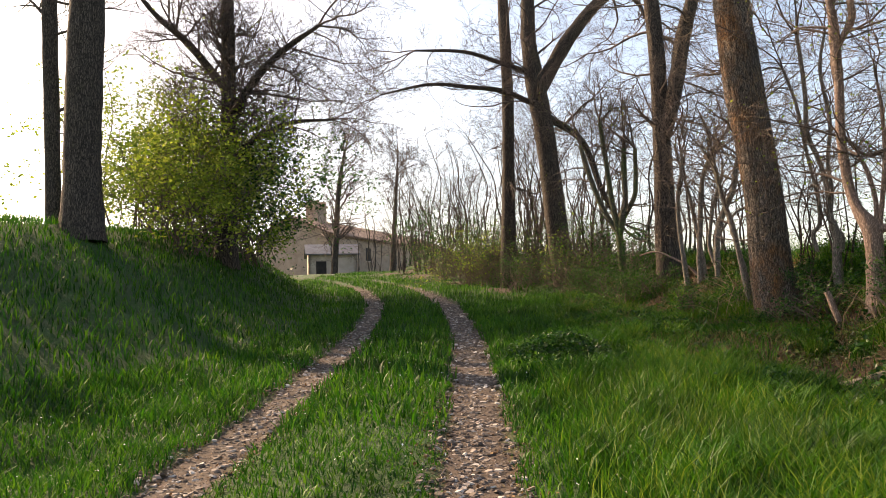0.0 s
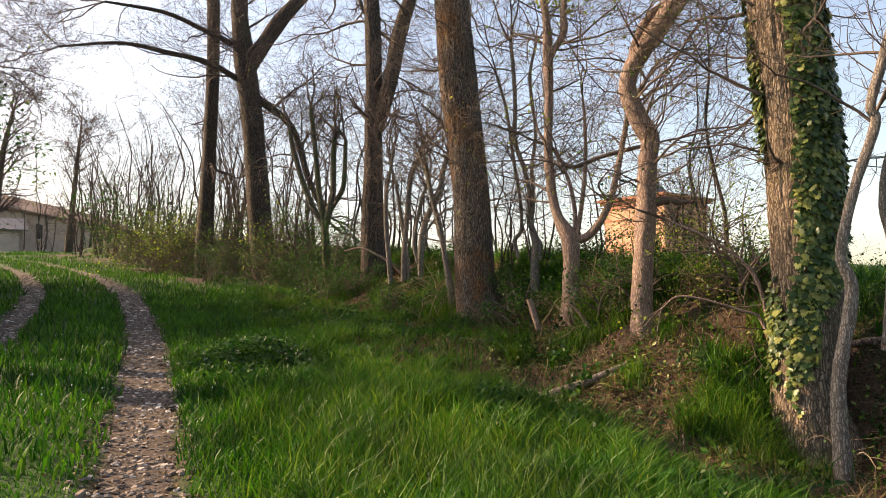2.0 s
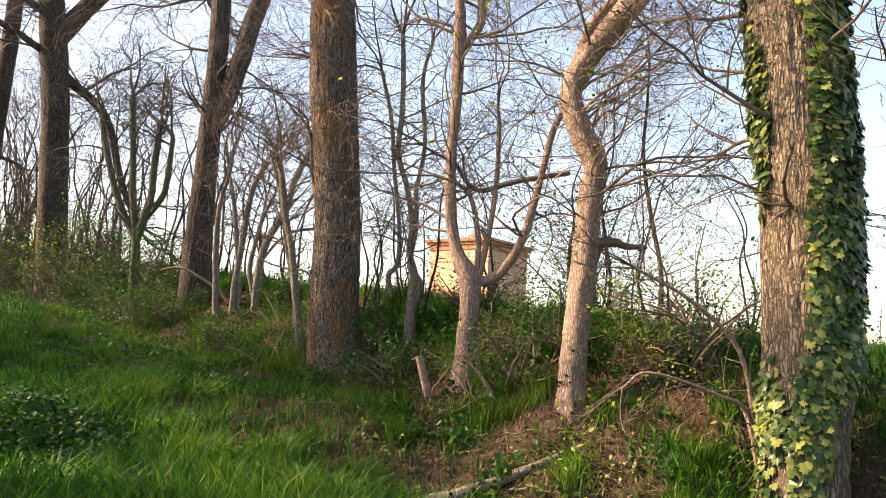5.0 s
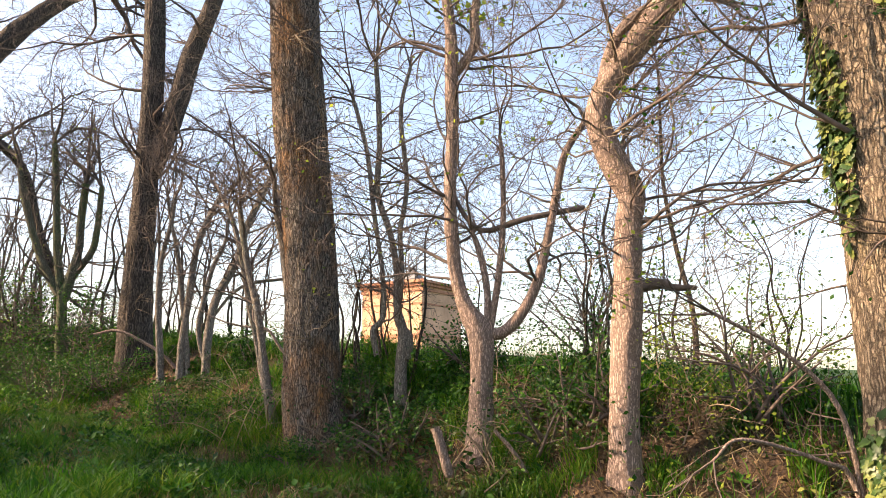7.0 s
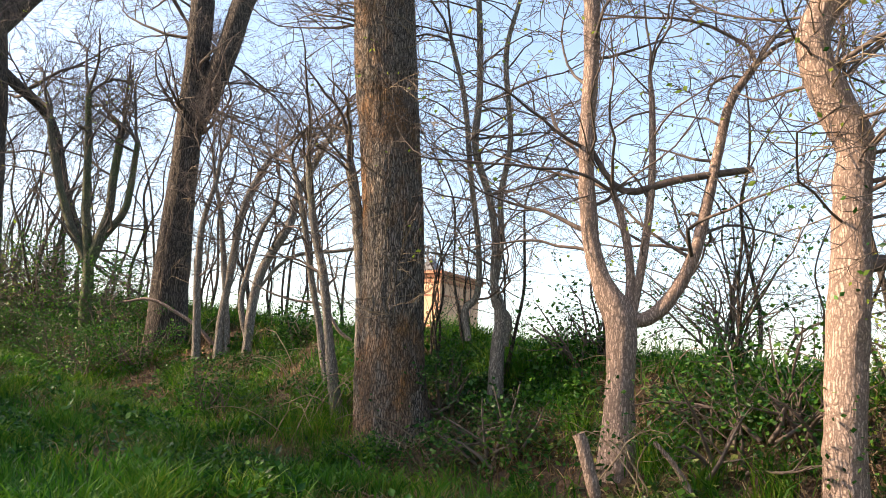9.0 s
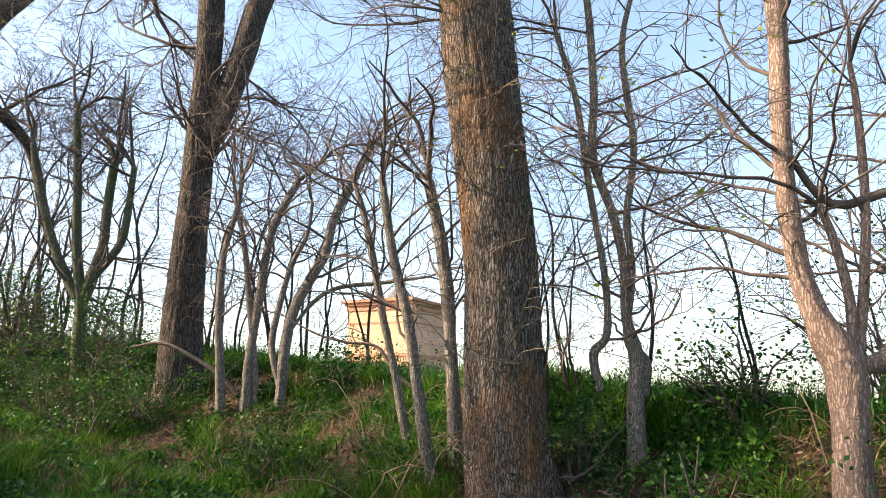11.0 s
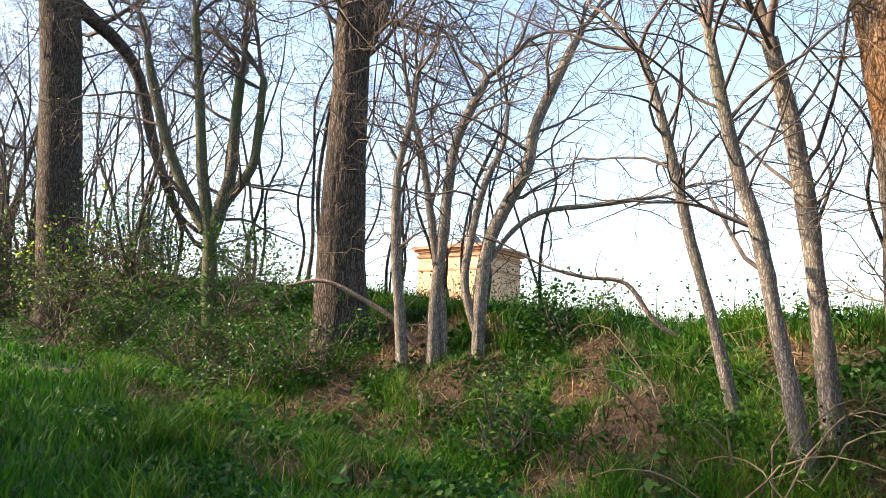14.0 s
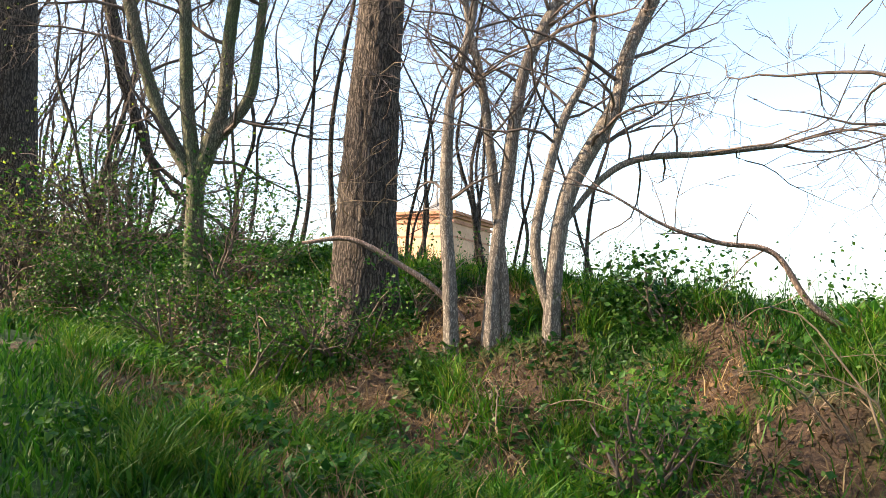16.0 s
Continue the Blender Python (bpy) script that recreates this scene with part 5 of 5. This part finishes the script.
def gable_wall(name, parent, mat, x, y0, y1, z0, z1, thick=0.4):
    ym = (y0 + y1) / 2
    vs = [(x, y0, z0), (x, y1, z0), (x, ym, z1), (x + thick, y0, z0), (x + thick, y1, z0), (x + thick, ym, z1)]
    fs = [(2, 1, 0), (3, 4, 5), (0, 1, 4, 3), (1, 2, 5, 4), (2, 0, 3, 5)]
    ob = new(name, mesh_from(name, vs, fs, False, mat))
    ob.parent = parent
    return ob


def farmhouse():
    root = tagged(new("farmhouse"), "long low stone farmhouse with tiled roof and chimney", "house")
    root.location = (-19.5, 77.3, 5.9)
    root.rotation_euler = (0, 0, radians(72.8))
    L, W, Hh = 12.5, 4.0, 3.3
    boxes("wall", root, M_HOUSE, "", (-L, L, -W, -W + 0.45, -1.5, Hh), (-L, L, W - 0.45, W, -1.5, Hh), (-L, -L + 0.45, -W, W, -1.5, Hh), (L - 0.45, L, -W, W, -1.5, Hh))
    gable_wall("gable", root, M_HOUSE, -L, -W, W, Hh, 5.0)
    gable_wall("gable", root, M_HOUSE, L - 0.4, -W, W, Hh, 5.0)
    gable("roof", root, M_ROOF, -L, L, -W, W, Hh, 5.0)
    boxes("chimney", root, M_HOUSE, "broad stone chimney stack", (-9.4, -8.0, -0.7, 0.7, 4.2, 6.3), (-9.5, -7.9, -0.8, 0.8, 6.3, 6.5), (-9.4, -9.1, -0.7, 0.7, 6.5, 6.9), (-8.3, -8.0, -0.7, 0.7, 6.5, 6.9))
    for k in (-6, -1, 4, 9):
        w = boxes("window", root, M_DARK, "", (k - 0.45, k + 0.45, -W - 0.03, -W + 0.1, 1.2, 2.4))
        boxes("sill", w, M_PLASTER, "", (k - 0.6, k + 0.6, -W - 0.12, -W + 0.05, 1.08, 1.19))


def shed():
    root = tagged(new("shed"), "small plastered shed with grey pitched roof", "shed")
    root.location = (-17.8, 59.5, 4.9)
    root.rotation_euler = (0, 0, radians(20))
    boxes("wall", root, M_PLASTER, "", (-1.9, 1.9, -1.6, -1.35, -1, 1.9), (-1.9, 1.9, 1.35, 1.6, -1, 1.9), (-1.9, -1.65, -1.6, 1.6, -1, 1.9), (1.65, 1.9, -1.6, 1.6, -1, 1.9))
    gable_wall("gable", root, M_PLASTER, -1.9, -1.6, 1.6, 1.9, 2.7, 0.25)
    gable_wall("gable", root, M_PLASTER, 1.65, -1.6, 1.6, 1.9, 2.7, 0.25)
    gable("roof", root, M_SLATE, -1.9, 1.9, -1.6, 1.6, 1.9, 2.7, 0.25, 0.1)
    # no hole in the wall: a dark slab paints the doorway's inner shade
    boxes("door", root, M_DARK, "dark open doorway", (-1.3, -0.5, -1.63, -1.5, -1, 1.3))


def tower():
    root = tagged(new("tower"), "square ochre tower with cornice and slate roof", "tower")
    root.location = (51.9, 93.1, 2.0)
    root.rotation_euler = (0, 0, radians(25))
    a, t = 4.75, 13.0
    boxes("wall", root, M_WALL, "", (-a, a, -a, -a + 0.5, -3, t), (-a, a, a - 0.5, a, -3, t), (-a, -a + 0.5, -a + 0.5, a - 0.5, -3, t), (a - 0.5, a, -a + 0.5, a - 0.5, -3, t))
    boxes("string_course", root, M_TRIM, "projecting brick band", (-a - 0.15, a + 0.15, -a - 0.15, a + 0.15, 6.2, 6.6), (-a - 0.08, a + 0.08, -a - 0.08, a + 0.08, 10.3, 10.5))
    boxes("cornice", root, M_TRIM, "stepped brick cornice", (-a - 0.18, a + 0.18, -a - 0.18, a + 0.18, t - 1.0, t - 0.65), (-a - 0.4, a + 0.4, -a - 0.4, a + 0.4, t - 0.35, t), (-a - 0.7, a + 0.7, -a - 0.7, a + 0.7, t + 0.01, t + 0.35))
    r = a + 0.6
    vs = [(-r, -r, t + 0.36), (r, -r, t + 0.36), (r, r, t + 0.36), (-r, r, t + 0.36), (-1.1, -1.1, t + 1.2), (1.1, -1.1, t + 1.2), (1.1, 1.1, t + 1.2), (-1.1, 1.1, t + 1.2)]
    fs = [(0, 1, 5, 4), (1, 2, 6, 5), (2, 3, 7, 6), (3, 0, 4, 7), (4, 5, 6, 7), (3, 2, 1, 0)]
    ob = new("roof", mesh_from("roof", vs, fs, False, M_ROOF))
    ob.parent = root
    vs = [(-1.3, -1.3, t + 1.21), (1.3, -1.3, t + 1.21), (1.3, 1.3, t + 1.21), (-1.3, 1.3, t + 1.21), (0, 0, t + 3.2)]
    ob = new("roof_cap", mesh_from("roof_cap", vs, [(0, 1, 4), (1, 2, 4), (2, 3, 4), (3, 0, 4), (3, 2, 1, 0)], False, M_SLATE))
    ob.parent = root
    for px in (-1.0, 0.9):
        boxes("finial", root, M_SLATE, "", (px - 0.08, px + 0.08, -0.1, 0.1, t + 1.4, t + 4.6))


farmhouse()
shed()
tower()

# brushwood between the tall trees where the track bends away
for bx, by, bh, bw, bn, bm_, bl in (
        (-3.3, 28.6, 2.1, 1.6, 2200, M_SPRING, "sparse yellow-green shrub beside the track"),
        (-2.1, 27.6, 2.6, 1.6, 1100, M_SPRING, "twiggy half-bare shrub between the trees"),
        (-1.7, 30.0, 2.8, 1.8, 1500, M_WEED, "twiggy dark green shrub between the trees"),
        (-0.2, 26.6, 2.3, 1.5, 1100, M_WEED, "twiggy half-bare shrub between the trees"),
        (0.7, 24.6, 2.0, 1.4, 1300, M_SPRING, "twiggy half-bare shrub between the trees"),
        (1.3, 23.4, 1.9, 1.3, 1500, M_WEED, "low dark green shrub below the trees"),
        (-9.9, 24.0, 7.4, 2.8, 900, M_SPRING, "tall bare shrub with many thin stems"),
        (-9.6, 20.6, 6.6, 2.8, 1200, M_SPRING, "tall half-bare shrub with many thin stems")):
    bush("bush", bl, bx, by, bh, bw, bn, bm_, 0.06, 26)
